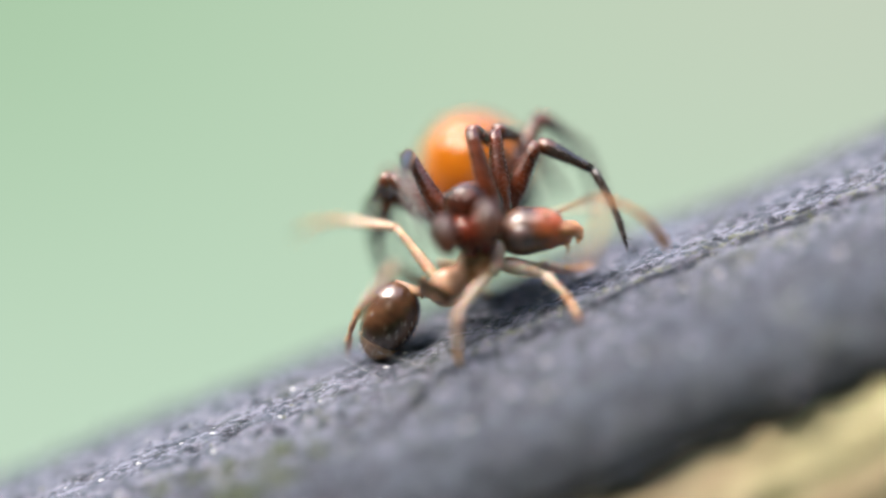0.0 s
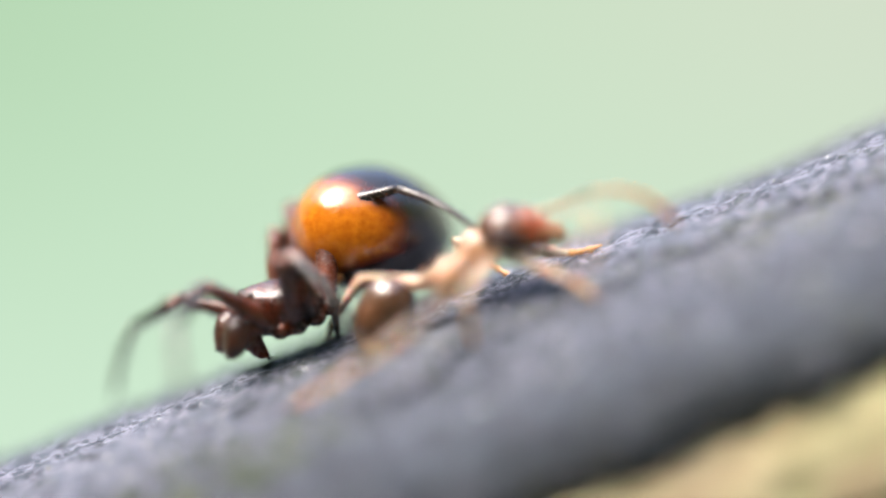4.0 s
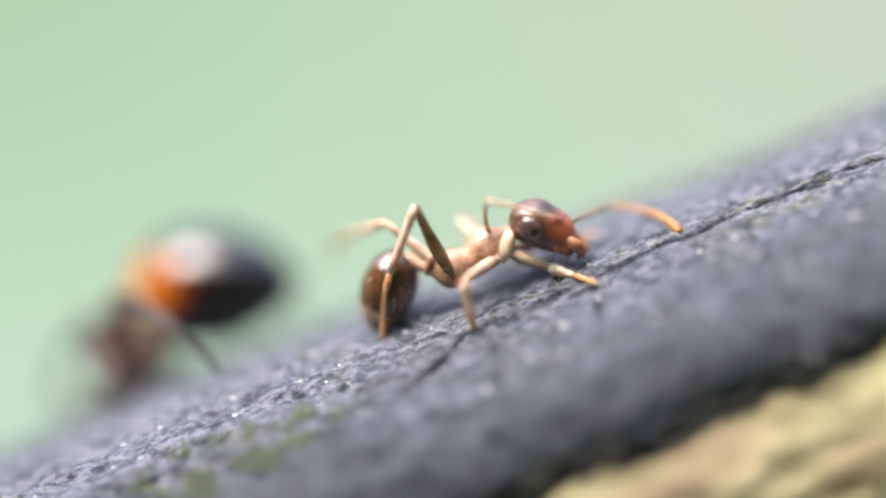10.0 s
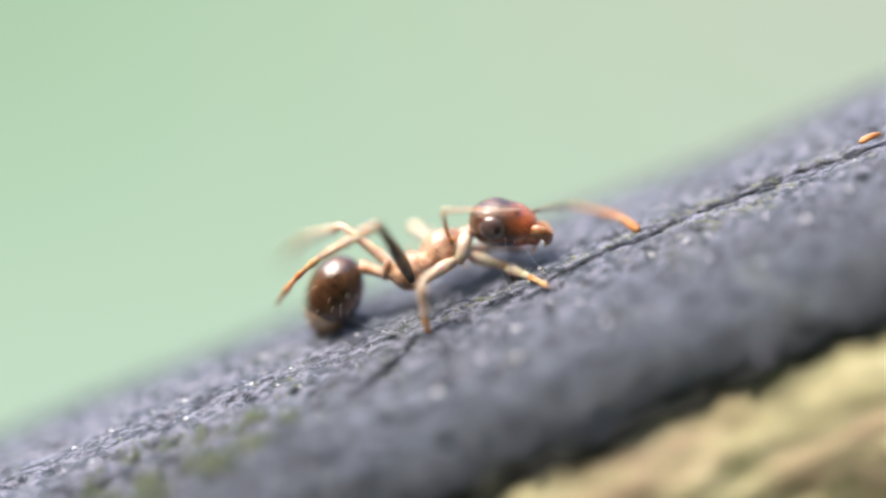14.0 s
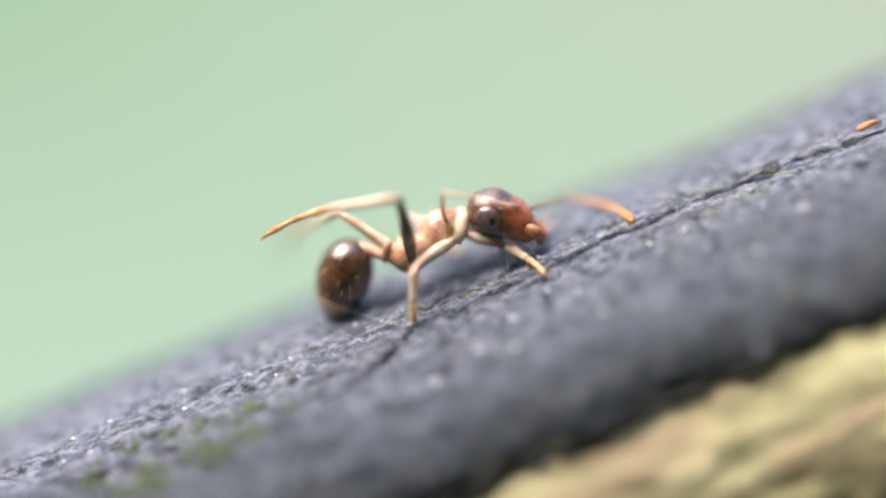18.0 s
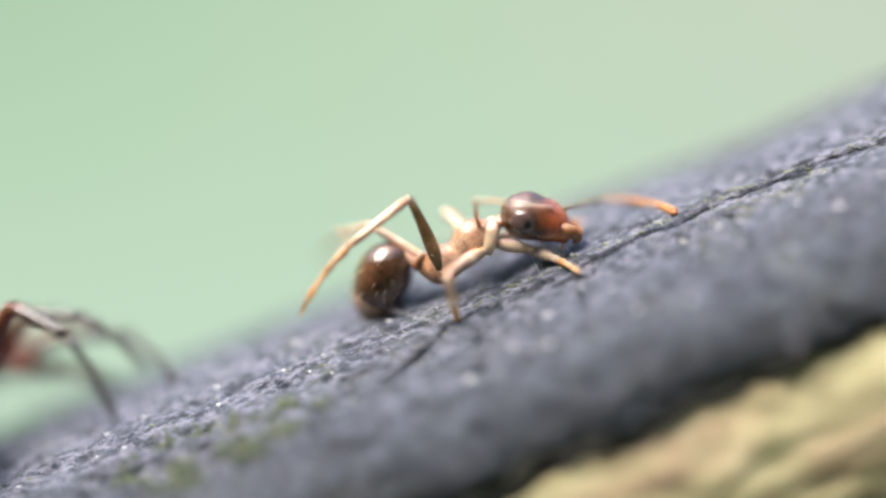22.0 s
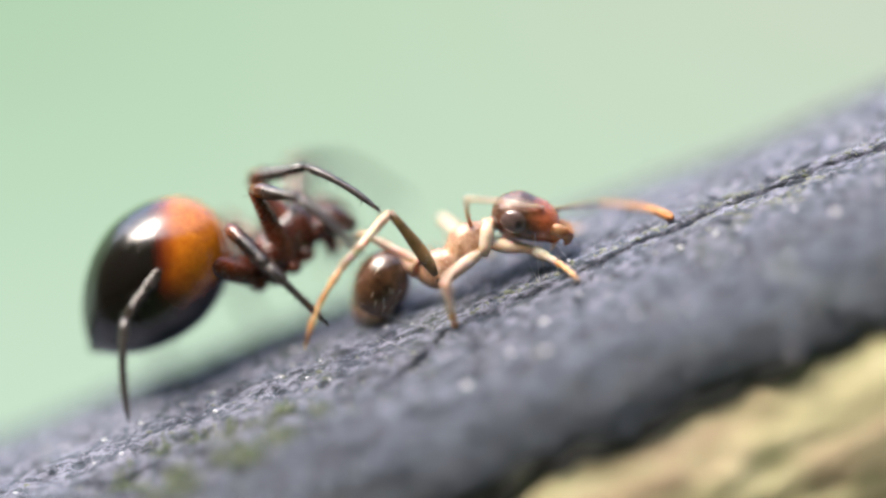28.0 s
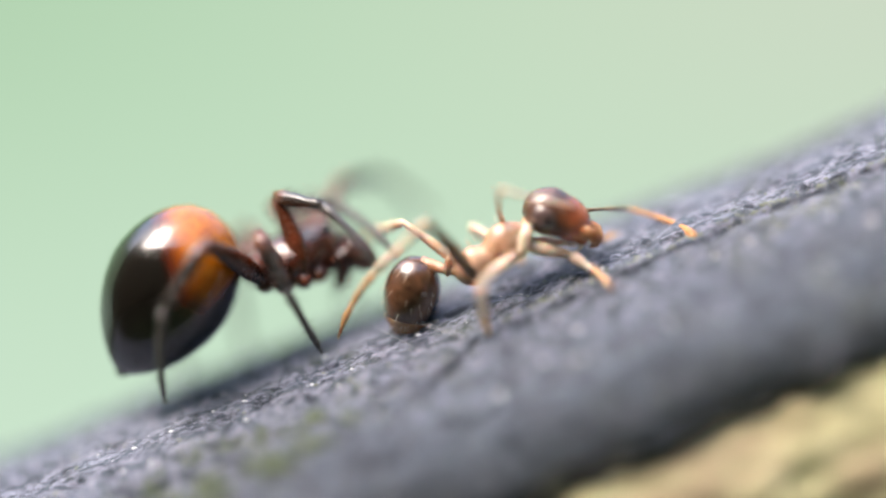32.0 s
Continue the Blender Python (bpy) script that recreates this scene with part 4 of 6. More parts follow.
def motions():
    stands, feet = [], {n: [] for n in LEGS}

    def stand(t, waist, front, rear):
        stands.append((t, np.array([waist, front, rear], float)))

    def plant(t, leg, foot, knee):
        feet[leg].append((t, np.array([foot, knee], float)))

    stand(0.00, (0.19, 1.00, 0.99), (0.04, -0.23, 0.59), (0.23, 2.10, 1.22))
    stand(0.60, (-0.10, 1.00, 1.08), (-0.17, -0.22, 0.64), (-0.02, 2.08, 1.38))
    stand(1.00, (-0.34, 1.00, 1.21), (-0.33, -0.17, 0.63), (-0.14, 2.03, 1.59))
    stand(1.40, (-0.25, 1.24, 1.12), (-0.64, 0.15, 0.55), (0.16, 2.15, 1.63))
    stand(1.80, (-0.37, 1.64, 0.92), (-1.11, 0.74, 0.38), (0.33, 2.21, 1.55))
    stand(2.00, (-0.68, 1.70, 0.56), (-1.58, 1.01, -0.09), (0.20, 1.85, 1.24))
    stand(2.40, (-1.32, 2.12, 0.01), (-2.29, 2.70, -0.58), (-0.42, 1.87, 0.58))
    stand(3.00, (-1.20, 2.10, -0.14), (-2.03, 2.82, -0.83), (-0.45, 1.64, 0.56))
    stand(3.60, (-2.50, 1.58, -0.43), (-3.50, 1.89, -1.17), (-1.61, 1.60, 0.23))
    stand(4.00, (-1.82, 1.15, -0.33), (-2.94, 0.89, -0.94), (-1.28, 1.69, 0.31))
    stand(4.50, (-2.19, 1.50, -0.08), (-3.25, 0.96, -0.61), (-1.30, 1.87, 0.49))
    stand(5.50, (-2.12, 1.80, 0.02), (-2.46, 0.65, -0.48), (-1.68, 2.68, 0.55))
    stand(6.50, (-1.73, 1.15, 0.27), (-1.48, -0.11, 0.11), (-1.82, 2.26, 0.40))
    stand(7.00, (-1.73, 1.15, 0.15), (-1.45, -0.12, 0.19), (-1.83, 2.26, 0.20))
    stand(7.50, (-1.97, 1.15, 0.25), (-1.52, -0.06, 0.16), (-2.14, 2.26, 0.28))
    stand(8.00, (-1.77, 1.15, 0.28), (-1.32, -0.07, 0.28), (-1.96, 2.25, 0.31))
    stand(8.50, (-1.73, 1.15, 0.31), (-1.47, -0.12, 0.21), (-1.78, 2.27, 0.35))
    stand(8.80, (-2.30, 1.70, -0.07), (-2.90, 0.66, -0.48), (-2.02, 2.67, 0.36))
    stand(9.00, (-2.47, 1.00, -0.29), (-3.57, 0.42, -0.67), (-2.28, 1.89, 0.13))
    stand(9.50, (-4.05, 2.12, -0.75), (-4.92, 2.69, -1.49), (-3.28, 1.58, -0.19))
    stand(10.00, (-4.19, 2.80, -1.29), (-5.08, 3.42, -2.34), (-3.45, 2.88, -0.51))
    stand(10.50, (-3.37, 3.48, -1.01), (-4.28, 4.17, -1.56), (-2.79, 2.67, -0.56))
    stand(10.75, (-2.40, 3.62, -0.87), (-2.34, 4.90, -1.06), (-2.33, 2.54, -0.60))
    stand(11.00, (-1.06, 3.75, -0.81), (-0.16, 4.63, -0.68), (-1.60, 2.82, -0.56))
    stand(11.20, (-0.08, 3.82, -0.50), (0.84, 4.65, -0.28), (-0.78, 2.98, -0.57))
    stand(11.60, (1.32, 3.75, 0.59), (2.23, 4.59, 0.84), (0.59, 2.94, 0.73))
    stand(11.80, (2.86, 3.48, 1.32), (3.88, 4.23, 1.39), (2.00, 2.82, 1.22))
    stand(12.00, (3.74, 3.21, 1.89), (4.86, 3.79, 1.89), (2.86, 2.58, 2.00))
    stand(12.20, (4.08, 2.53, 2.55), (5.13, 3.22, 2.76), (3.19, 1.89, 2.56))
    stand(12.40, (4.24, 1.98, 2.99), (5.26, 2.64, 3.34), (3.37, 1.32, 2.81))
    stand(12.60, (4.37, 1.64, 2.74), (5.40, 2.35, 3.06), (3.51, 0.98, 2.56))
    stand(12.80, (5.50, 1.37, 3.41), (6.51, 2.01, 3.86), (4.63, 0.71, 3.21))
    stand(13.00, (6.46, 1.10, 3.39), (7.48, 1.65, 3.94), (5.58, 0.47, 3.12))
    stand(14.20, (9.09, 2.49, 4.33), (10.30, 2.49, 4.81), (8.06, 2.52, 4.36))
    stand(15.00, (10.63, 0.22, 4.51), (11.35, -0.83, 4.26), (9.97, 0.82, 5.03))
    stand(15.60, (11.29, -1.75, 2.83), (11.12, -2.34, 1.68), (11.35, -1.68, 3.85))
    stand(16.30, (10.84, -2.03, 2.05), (9.63, -2.03, 1.58), (11.67, -2.40, 2.54))
    stand(17.50, (9.69, -2.08, 1.44), (8.48, -2.08, 0.97), (10.52, -2.46, 1.92))
    stand(18.10, (7.83, -1.43, 0.15), (6.71, -1.49, -0.56), (8.62, -1.77, 0.77))
    stand(18.40, (4.07, -1.42, -2.50), (3.58, -0.34, -3.05), (4.64, -2.27, -1.99))
    stand(18.60, (2.61, -1.55, -1.94), (2.06, -0.50, -2.49), (3.31, -2.25, -1.36))
    stand(18.80, (0.99, -1.62, -1.39), (0.38, -0.60, -1.97), (1.86, -1.90, -0.69))
    stand(19.00, (0.12, -1.69, -1.74), (-0.44, -0.72, -2.42), (0.92, -2.24, -1.13))
    stand(19.20, (0.03, -1.76, -2.39), (-0.54, -0.75, -3.00), (0.86, -2.38, -1.90))
    stand(19.40, (-0.03, -1.76, -3.08), (-0.54, -0.77, -3.78), (0.73, -2.42, -2.54))
    stand(19.60, (-1.50, -1.76, -2.68), (-2.20, -0.77, -3.20), (-0.67, -2.39, -2.19))
    stand(19.80, (-3.04, -1.69, -2.21), (-3.85, -0.76, -2.68), (-2.24, -2.37, -1.75))
    stand(20.00, (-6.97, -1.62, -3.23), (-7.89, -0.80, -3.71), (-6.11, -2.12, -2.67))
    stand(20.50, (-6.38, -2.33, -6.90), (-7.67, -2.38, -6.79), (-5.42, -2.69, -7.02))
    stand(20.90, (-9.19, -1.75, -5.20), (-10.10, -1.17, -4.48), (-8.60, -2.53, -5.55))
    stand(21.30, (-9.91, 0.58, -3.38), (-9.42, 1.63, -2.78), (-10.40, -0.32, -3.47))
    stand(21.60, (-8.70, 1.87, -2.62), (-7.52, 2.12, -2.15), (-9.71, 1.66, -2.60))
    stand(22.00, (-6.24, 0.90, -1.66), (-6.09, 2.18, -1.47), (-6.61, 0.02, -2.25))
    stand(22.10, (-5.36, 0.90, -1.20), (-5.09, 2.14, -0.93), (-5.90, 0.17, -1.87))
    stand(22.30, (-3.45, 1.00, -0.40), (-3.00, 2.16, -0.01), (-4.36, 0.39, -0.66))
    stand(22.50, (-3.62, 1.00, -0.38), (-3.07, 2.04, 0.18), (-4.12, 0.04, -0.69))
    stand(23.00, (-3.59, 1.00, -0.42), (-3.00, 2.08, 0.03), (-4.15, 0.15, -0.90))
    stand(23.50, (-3.49, 1.00, -0.30), (-2.66, 1.87, 0.22), (-4.15, 0.18, -0.68))
    stand(24.00, (-3.13, 1.00, -0.21), (-1.95, 1.04, 0.34), (-3.93, 0.71, -0.74))
    stand(24.50, (-3.17, 1.00, -0.23), (-2.01, 0.89, 0.40), (-4.00, 0.64, -0.68))
    stand(25.00, (-3.15, 1.00, -0.21), (-1.99, 1.04, 0.37), (-4.03, 0.82, -0.66))
    stand(25.50, (-3.00, 0.99, -0.23), (-1.88, 1.02, 0.44), (-3.91, 0.82, -0.58))
    stand(26.50, (-2.85, 0.95, -0.19), (-1.71, 0.99, 0.41), (-3.79, 0.81, -0.52))
    stand(27.50, (-2.70, 0.91, -0.13), (-1.53, 0.96, 0.35), (-3.66, 0.81, -0.38))
    stand(28.00, (-2.66, 0.80, -0.35), (-1.55, 0.84, 0.31), (-3.66, 0.70, -0.44))
    stand(28.40, (-2.43, 0.91, 0.09), (-1.31, 0.94, 0.75), (-3.31, 0.47, -0.02))
    stand(28.70, (-2.39, 0.76, 0.19), (-1.22, 0.79, 0.76), (-3.29, 0.40, -0.09))
    stand(29.00, (-2.26, 0.60, 0.39), (-1.00, 0.64, 0.71), (-3.13, 0.23, 0.05))
    stand(29.60, (-2.34, 0.60, 0.31), (-1.08, 0.66, 0.67), (-3.19, 0.16, 0.07))
    stand(30.00, (-1.96, 0.60, 0.32), (-0.68, 0.65, 0.58), (-2.83, 0.22, 0.03))
    stand(30.20, (-1.92, 0.66, 0.35), (-0.71, 1.07, 0.63), (-2.81, 0.30, 0.09))
    stand(30.50, (-3.24, 0.81, 0.49), (-2.07, 0.86, 1.09), (-4.07, 0.25, 0.38))
    stand(30.80, (-3.25, 0.94, -0.00), (-2.08, 1.23, 0.51), (-4.19, 0.72, -0.23))
    stand(31.00, (-3.25, 0.85, -0.09), (-2.05, 0.89, 0.40), (-4.21, 0.64, -0.27))
    stand(31.40, (-3.02, 0.85, -0.22), (-1.79, 1.00, 0.10), (-3.94, 0.49, -0.33))
    stand(32.00, (-2.91, 0.85, -0.22), (-1.66, 1.16, -0.03), (-3.86, 0.71, -0.50))
    plant(0.0, "R1", (-0.35, -0.85, 0.36), (-0.52, 0.75, 1.39))
    plant(0.0, "R2", (-0.94, 1.79, 0.00), (-0.79, 0.53, 1.28))
    plant(0.0, "L1", (0.81, 1.54, 0.82), (0.04, -0.02, 1.61))
    plant(0.0, "L2", (1.27, 1.69, 0.99), (0.28, 0.38, 1.74))
    plant(0.0, "L3", (1.96, 0.55, 0.35), (1.02, 0.60, 1.65))
    plant(1.0, "R1", (-0.59, -0.50, 0.10), (-1.06, 0.75, 1.48))
    plant(1.0, "R2", (-1.34, 1.55, -0.14), (-1.31, 0.56, 1.37))
    plant(1.0, "L1", (0.56, 1.41, 0.69), (-0.21, 0.05, 1.79))
    plant(1.0, "L2", (1.07, 1.42, 0.82), (0.13, 0.45, 2.02))
    plant(1.0, "L3", (2.01, 0.61, 0.56), (0.91, 0.67, 1.70))
    plant(4.0, "L1", (-3.24, -0.89, -1.71), (-3.17, 0.24, -0.41))
    plant(4.0, "R1", (-4.46, 2.32, -1.79), (-3.54, 1.52, -0.55))
    plant(4.0, "L2", (-1.66, 1.22, -1.04), (-2.32, 0.08, -0.08))
    plant(4.0, "L4", (0.02, 0.40, 0.27), (-1.21, 0.90, 0.46))
    plant(4.0, "R2", (-1.71, 2.59, -0.74), (-2.46, 1.56, 0.27))
    plant(4.5, "L1", (-4.34, 2.03, -1.40), (-3.62, 0.55, -0.41))
    plant(4.5, "L2", (-1.91, 1.50, -1.09), (-2.45, 0.10, -0.07))
    plant(6.5, "L1", (-0.30, -0.94, 0.28), (-1.17, 0.38, 1.36))
    plant(6.5, "R3", (-1.90, 1.21, -1.00), (-2.42, 0.18, 0.04))
    plant(6.5, "R4", (-3.19, 1.95, -1.40), (-2.94, 0.49, -0.09))
    plant(6.5, "R1", (-1.52, 1.22, -0.27), (-2.25, -0.44, 0.35))
    plant(7.0, "R1", (-1.35, -0.90, -0.34), (-2.35, -0.40, 0.44))
    plant(7.0, "R3", (-1.78, 0.95, -1.15), (-2.56, 0.28, 0.13))
    plant(7.0, "R4", (-3.01, 1.69, -1.51), (-2.88, 0.37, -0.04))
    plant(7.0, "L1", (-0.11, -0.33, 0.31), (-1.40, 0.38, 1.20))
    plant(7.0, "L2", (-0.05, 1.84, 0.43), (-0.90, 0.61, 1.09))
    plant(8.0, "R1", (-1.62, -0.94, -0.09), (-2.19, -0.34, 0.67))
    plant(8.0, "R3", (-1.39, -0.59, -0.78), (-2.50, 0.18, 0.15))
    plant(8.0, "R4", (-2.98, 1.35, -1.51), (-2.75, 0.16, 0.05))
    plant(8.0, "L1", (-0.10, -0.64, 0.31), (-0.99, 0.46, 1.30))
    plant(8.0, "L2", (-0.09, 1.68, 0.48), (-1.12, 0.68, 1.25))
    plant(9.0, "L2", (-2.28, 0.68, -1.14), (-2.96, -0.23, 0.04))
    plant(2.0, "L2", (-0.23, 1.79, 0.21), (-0.79, 0.40, 0.84))
    plant(9.0, "L3", (-1.47, 1.28, -0.88), (-2.43, 0.59, 0.25))
    plant(30.0, "L3", (-1.57, 1.17, -0.54), (-2.02, 1.20, 1.04))
    plant(2.0, "L3", (0.13, 2.20, 0.43), (-0.53, 0.81, 0.99))
    plant(9.0, "L1", (-4.73, 1.18, -1.51), (-3.96, 0.02, -0.48))
    plant(9.0, "R1", (-5.32, 2.33, -0.65), (-4.23, 1.05, -0.26))
    plant(9.0, "L4", (-0.70, 2.51, -0.14), (-1.54, 0.77, 0.29))
    plant(22.0, "R1", (-3.37, 0.74, -1.95), (-4.82, 1.38, -1.26))
    plant(22.0, "R2", (-3.62, 0.87, -2.68), (-4.75, 1.58, -1.75))
    plant(22.5, "R4", (-2.53, 0.61, -1.56), (-3.38, -0.30, 0.14))
    plant(22.5, "R1", (-1.47, -0.33, 0.18), (-2.98, 0.70, 0.75))
    plant(22.5, "R2", (-1.58, -0.24, 0.08), (-2.97, 0.75, 0.67))
    plant(22.5, "R3", (-1.75, -0.10, -0.45), (-3.02, 0.38, 0.31))
    plant(23.0, "R4", (-2.56, 0.54, -1.60), (-3.38, -0.27, 0.15))
    plant(23.0, "R3", (-1.54, 0.59, -0.48), (-3.00, 0.54, 0.33))
    plant(23.0, "R2", (-1.53, 0.33, 0.06), (-3.06, 1.03, 0.72))
    plant(23.0, "R1", (-1.47, 0.48, 0.15), (-3.11, 1.21, 0.83))
    plant(23.0, "L4", (-5.50, 2.29, -2.37), (-5.23, 0.69, -1.29))
    plant(23.0, "L1", (-1.60, 0.39, 1.55), (-2.98, 1.53, 0.87))
    plant(24.0, "R4", (-2.52, -0.14, -1.58), (-3.45, -0.11, 0.16))
    plant(24.0, "R3", (-1.65, 0.52, -0.45), (-3.02, 0.48, 0.46))
    plant(24.0, "R2", (-1.37, 0.37, -0.08), (-2.70, 0.71, 0.80))
    plant(24.0, "R1", (-0.86, 0.21, 0.24), (-2.30, 0.78, 1.01))
    plant(25.0, "R4", (-2.61, -0.00, -1.57), (-3.69, 0.01, 0.08))
    plant(25.0, "R3", (-1.75, 0.20, -0.66), (-3.15, 0.15, 0.18))
    plant(25.0, "R2", (-1.50, 0.65, -0.10), (-2.89, 0.60, 0.74))
    plant(25.0, "R1", (-1.02, 0.37, -0.00), (-2.35, 0.78, 1.03))
    plant(25.0, "L1", (-0.56, 1.87, 0.59), (-2.25, 1.85, 0.99))
    plant(28.0, "R4", (-3.90, -0.12, -2.14), (-3.44, 0.08, -0.23))
    plant(28.0, "R3", (-1.58, 0.14, -1.03), (-2.74, 0.13, 0.12))
    plant(28.0, "R1", (-0.96, 0.08, 0.32), (-2.32, 0.58, 0.84))
    plant(28.0, "L1", (-0.66, 2.54, 0.34), (-2.07, 1.70, 0.90))
    plant(28.0, "R2", (-1.16, -0.35, -0.19), (-2.34, 0.15, 0.57))
    plant(29.0, "R4", (-3.73, 0.35, -2.03), (-2.86, -0.32, -0.39))
    plant(29.0, "R3", (-1.27, 0.37, -0.76), (-1.97, -0.49, 0.45))
    plant(29.0, "R1", (-0.63, 0.10, 0.06), (-1.67, 0.38, 1.42))
    plant(29.0, "R2", (-0.66, -0.17, -0.25), (-1.50, -0.14, 1.14))
    plant(29.0, "L1", (-0.40, 0.75, 0.13), (-1.51, 1.38, 1.55))
    plant(29.0, "L4", (-4.50, 2.32, -1.99), (-3.68, 0.84, -1.03))
    plant(30.0, "R4", (-3.57, -0.17, -2.00), (-2.40, -0.48, -0.44))
    plant(30.0, "R3", (-1.23, 0.62, -0.88), (-1.52, -0.52, 0.27))
    plant(30.0, "R1", (-0.41, -0.12, 0.51), (-1.57, 0.38, 1.24))
    plant(30.0, "R2", (-0.45, -0.76, -0.51), (-0.95, -0.19, 0.93))
    plant(30.0, "L4", (-4.43, 2.38, -2.00), (-3.65, 0.82, -1.15))
    plant(31.0, "R4", (-4.00, 0.48, -1.94), (-3.70, -0.34, -0.17))
    plant(31.0, "R3", (-2.12, -0.13, -1.14), (-3.18, -0.14, 0.12))
    plant(31.0, "R2", (-1.66, 0.05, 0.16), (-2.93, 0.55, 0.84))
    plant(31.0, "R1", (-1.13, 0.14, 0.90), (-2.32, 0.64, 1.08))
    plant(31.0, "L1", (-1.41, 0.02, -0.23), (-1.96, 1.62, 0.66))
    plant(24.0, "L1", (-0.45, 2.13, 0.74), (-2.18, 2.12, 0.76))
    plant(32.0, "L1", (-0.80, 2.98, 0.30), (-1.90, 1.71, 0.74))
    plant(2.0, "L1", (-1.93, 1.83, -0.43), (-1.68, 0.55, 0.71))
    plant(3.0, "L1", (-3.10, 2.80, -1.02), (-2.28, 1.34, -0.57))
    plant(32.0, "R4", (-3.87, 0.19, -1.86), (-3.36, -0.21, 0.01))
    plant(32.0, "R3", (-2.03, 0.44, -1.29), (-2.77, 0.05, 0.12))
    plant(32.0, "R2", (-1.38, -0.04, -0.26), (-2.37, 0.46, 0.59))
    plant(7.0, "R2", (-2.77, 2.31, -1.20), (-2.74, 1.01, -0.23))
    plant(8.0, "R2", (-2.88, 2.37, -1.29), (-2.61, 1.10, -0.31))
    plant(32.0, "R1", (-1.17, 0.71, -0.12), (-2.01, 1.21, 0.70))
    plant(2.0, "R1", (-3.18, 2.12, -0.78), (-1.96, 2.29, 0.43))
    plant(3.0, "R1", (-3.91, 3.54, -1.12), (-2.56, 2.64, -0.52))
    for n in feet:
        feet[n].sort(key=lambda k: k[0])
    roots, tails = [], []
    turn = Matrix.Rotation(radians(45), 4, "Y")
    for t in TIMES:
        waist, front, rear = [Vector(p) for p in glide(stands, t)]
        way = front - waist
        root = frame_of(waist, way, outward(waist))
        roots.append(root)
        x = (rear - waist).normalized()
        y = -(root.to_3x3() @ Vector((0, 1, 0)))
        y = (y - x * y.dot(x)).normalized()
        m = Matrix((x, y, x.cross(y))).transposed().to_4x4()
        m.translation = waist + x * 1.0
        tails.append(root.inverted() @ (m @ turn))
    key(spider, roots)
    key(abdomen, tails)
    # feet stay where they stand until the body has gone too far, then step
    free = {}
    for n in LEGS:
        s = 1 if n[0] == "L" else -1
        x, y = REST[n[1]]
        spots, here, goal, left = [], None, None, 0
        for i, m in enumerate(roots):
            ahead = roots[min(i + 2, len(roots) - 1)]
            want = to_bark(ahead @ Vector((x, y * s, -0.9)))
            if here is None:
                here = want
            if left > 0:
                left -= 1
                here = goal + outward(goal) * 0.25 if left else goal
            elif (want - here).length > (0.45 if n in ("L1", "R2", "L3", "R4") else 0.6):
                goal, left = want, 1
                here = here.lerp(goal, 0.5) + outward(goal) * 0.3
            spots.append(here)
        free[n] = spots
    for n in LEGS:
        k, s = n[1], 1 if n[0] == "L" else -1
        hx, hy, hz = HIP[k]
        upper, lower = [], []
        for i, t in enumerate(TIMES):
            m = roots[i]
            hip = m @ Vector((hx, hy * s, hz))
            foot = free[n][i]
            pole = m @ Vector((hx + {"1": 0.5, "2": 0.25, "3": -0.1, "4": -0.4}[k], (hy + 0.75) * s, 1.5))
            value, w = span_value(feet[n], t)
            if w > 0:
                foot = foot.lerp(Vector(value[0]), w)
                pole = pole.lerp(hip + (Vector(value[1]) - hip) * 2, w)
            a, b = bend_limb(hip, foot, pole, FEMUR_LONG[k], chord(SHIN_LONG[k]))
            back = m.inverted()
            upper.append(back @ a)
            lower.append(back @ b)
        key(spider_legs[n][0], upper)
        key(spider_legs[n][1], lower)

    stances, toes = [], {n: [] for n in ant_limbs}

    def pose_ant(t, waist, neck, rear, head, front):
        stances.append((t, np.array([waist, neck, rear, head, front], float)))

    def set_foot(t, leg, foot, knee):
        toes[leg].append((t, np.array([foot, knee], float)))

    pose_ant(0.0, (-0.35, 0.32, -0.20), (0.39, 0.30, 0.26), (-0.85, 0.52, -0.47), (0.81, 0.30, 0.55), (1.28, 0.25, 0.63))
    pose_ant(1.0, (-0.60, 0.32, -0.30), (0.19, 0.31, 0.09), (-1.23, 0.52, -0.61), (0.64, 0.30, 0.34), (1.14, 0.25, 0.48))
    pose_ant(2.0, (-0.58, 0.32, -0.37), (0.11, 0.41, 0.17), (-1.28, 0.52, -0.71), (0.38, 0.30, 0.37), (0.90, 0.25, 0.50))
    pose_ant(3.0, (-0.61, 0.32, -0.38), (0.12, 0.40, 0.11), (-1.26, 0.52, -0.71), (0.48, 0.30, 0.34), (0.96, 0.25, 0.44))
    pose_ant(4.0, (-0.50, 0.32, -0.35), (0.19, 0.41, 0.17), (-1.08, 0.52, -0.66), (0.40, 0.30, 0.32), (0.84, 0.25, 0.35))
    pose_ant(4.5, (-0.58, 0.32, -0.39), (0.14, 0.42, 0.11), (-1.18, 0.52, -0.70), (0.38, 0.30, 0.22), (0.88, 0.25, 0.33))
    pose_ant(6.5, (-0.33, 0.32, -0.31), (0.47, 0.41, 0.03), (-0.80, 0.52, -0.48), (0.96, 0.30, 0.16), (1.46, 0.25, 0.14))
    pose_ant(7.0, (-0.29, 0.32, -0.35), (0.48, 0.29, 0.04), (-0.80, 0.52, -0.47), (0.96, 0.30, 0.18), (1.49, 0.25, 0.09))
    pose_ant(8.0, (-0.23, 0.32, -0.36), (0.54, 0.29, 0.05), (-0.90, 0.52, -0.49), (1.06, 0.30, 0.23), (1.62, 0.25, 0.12))
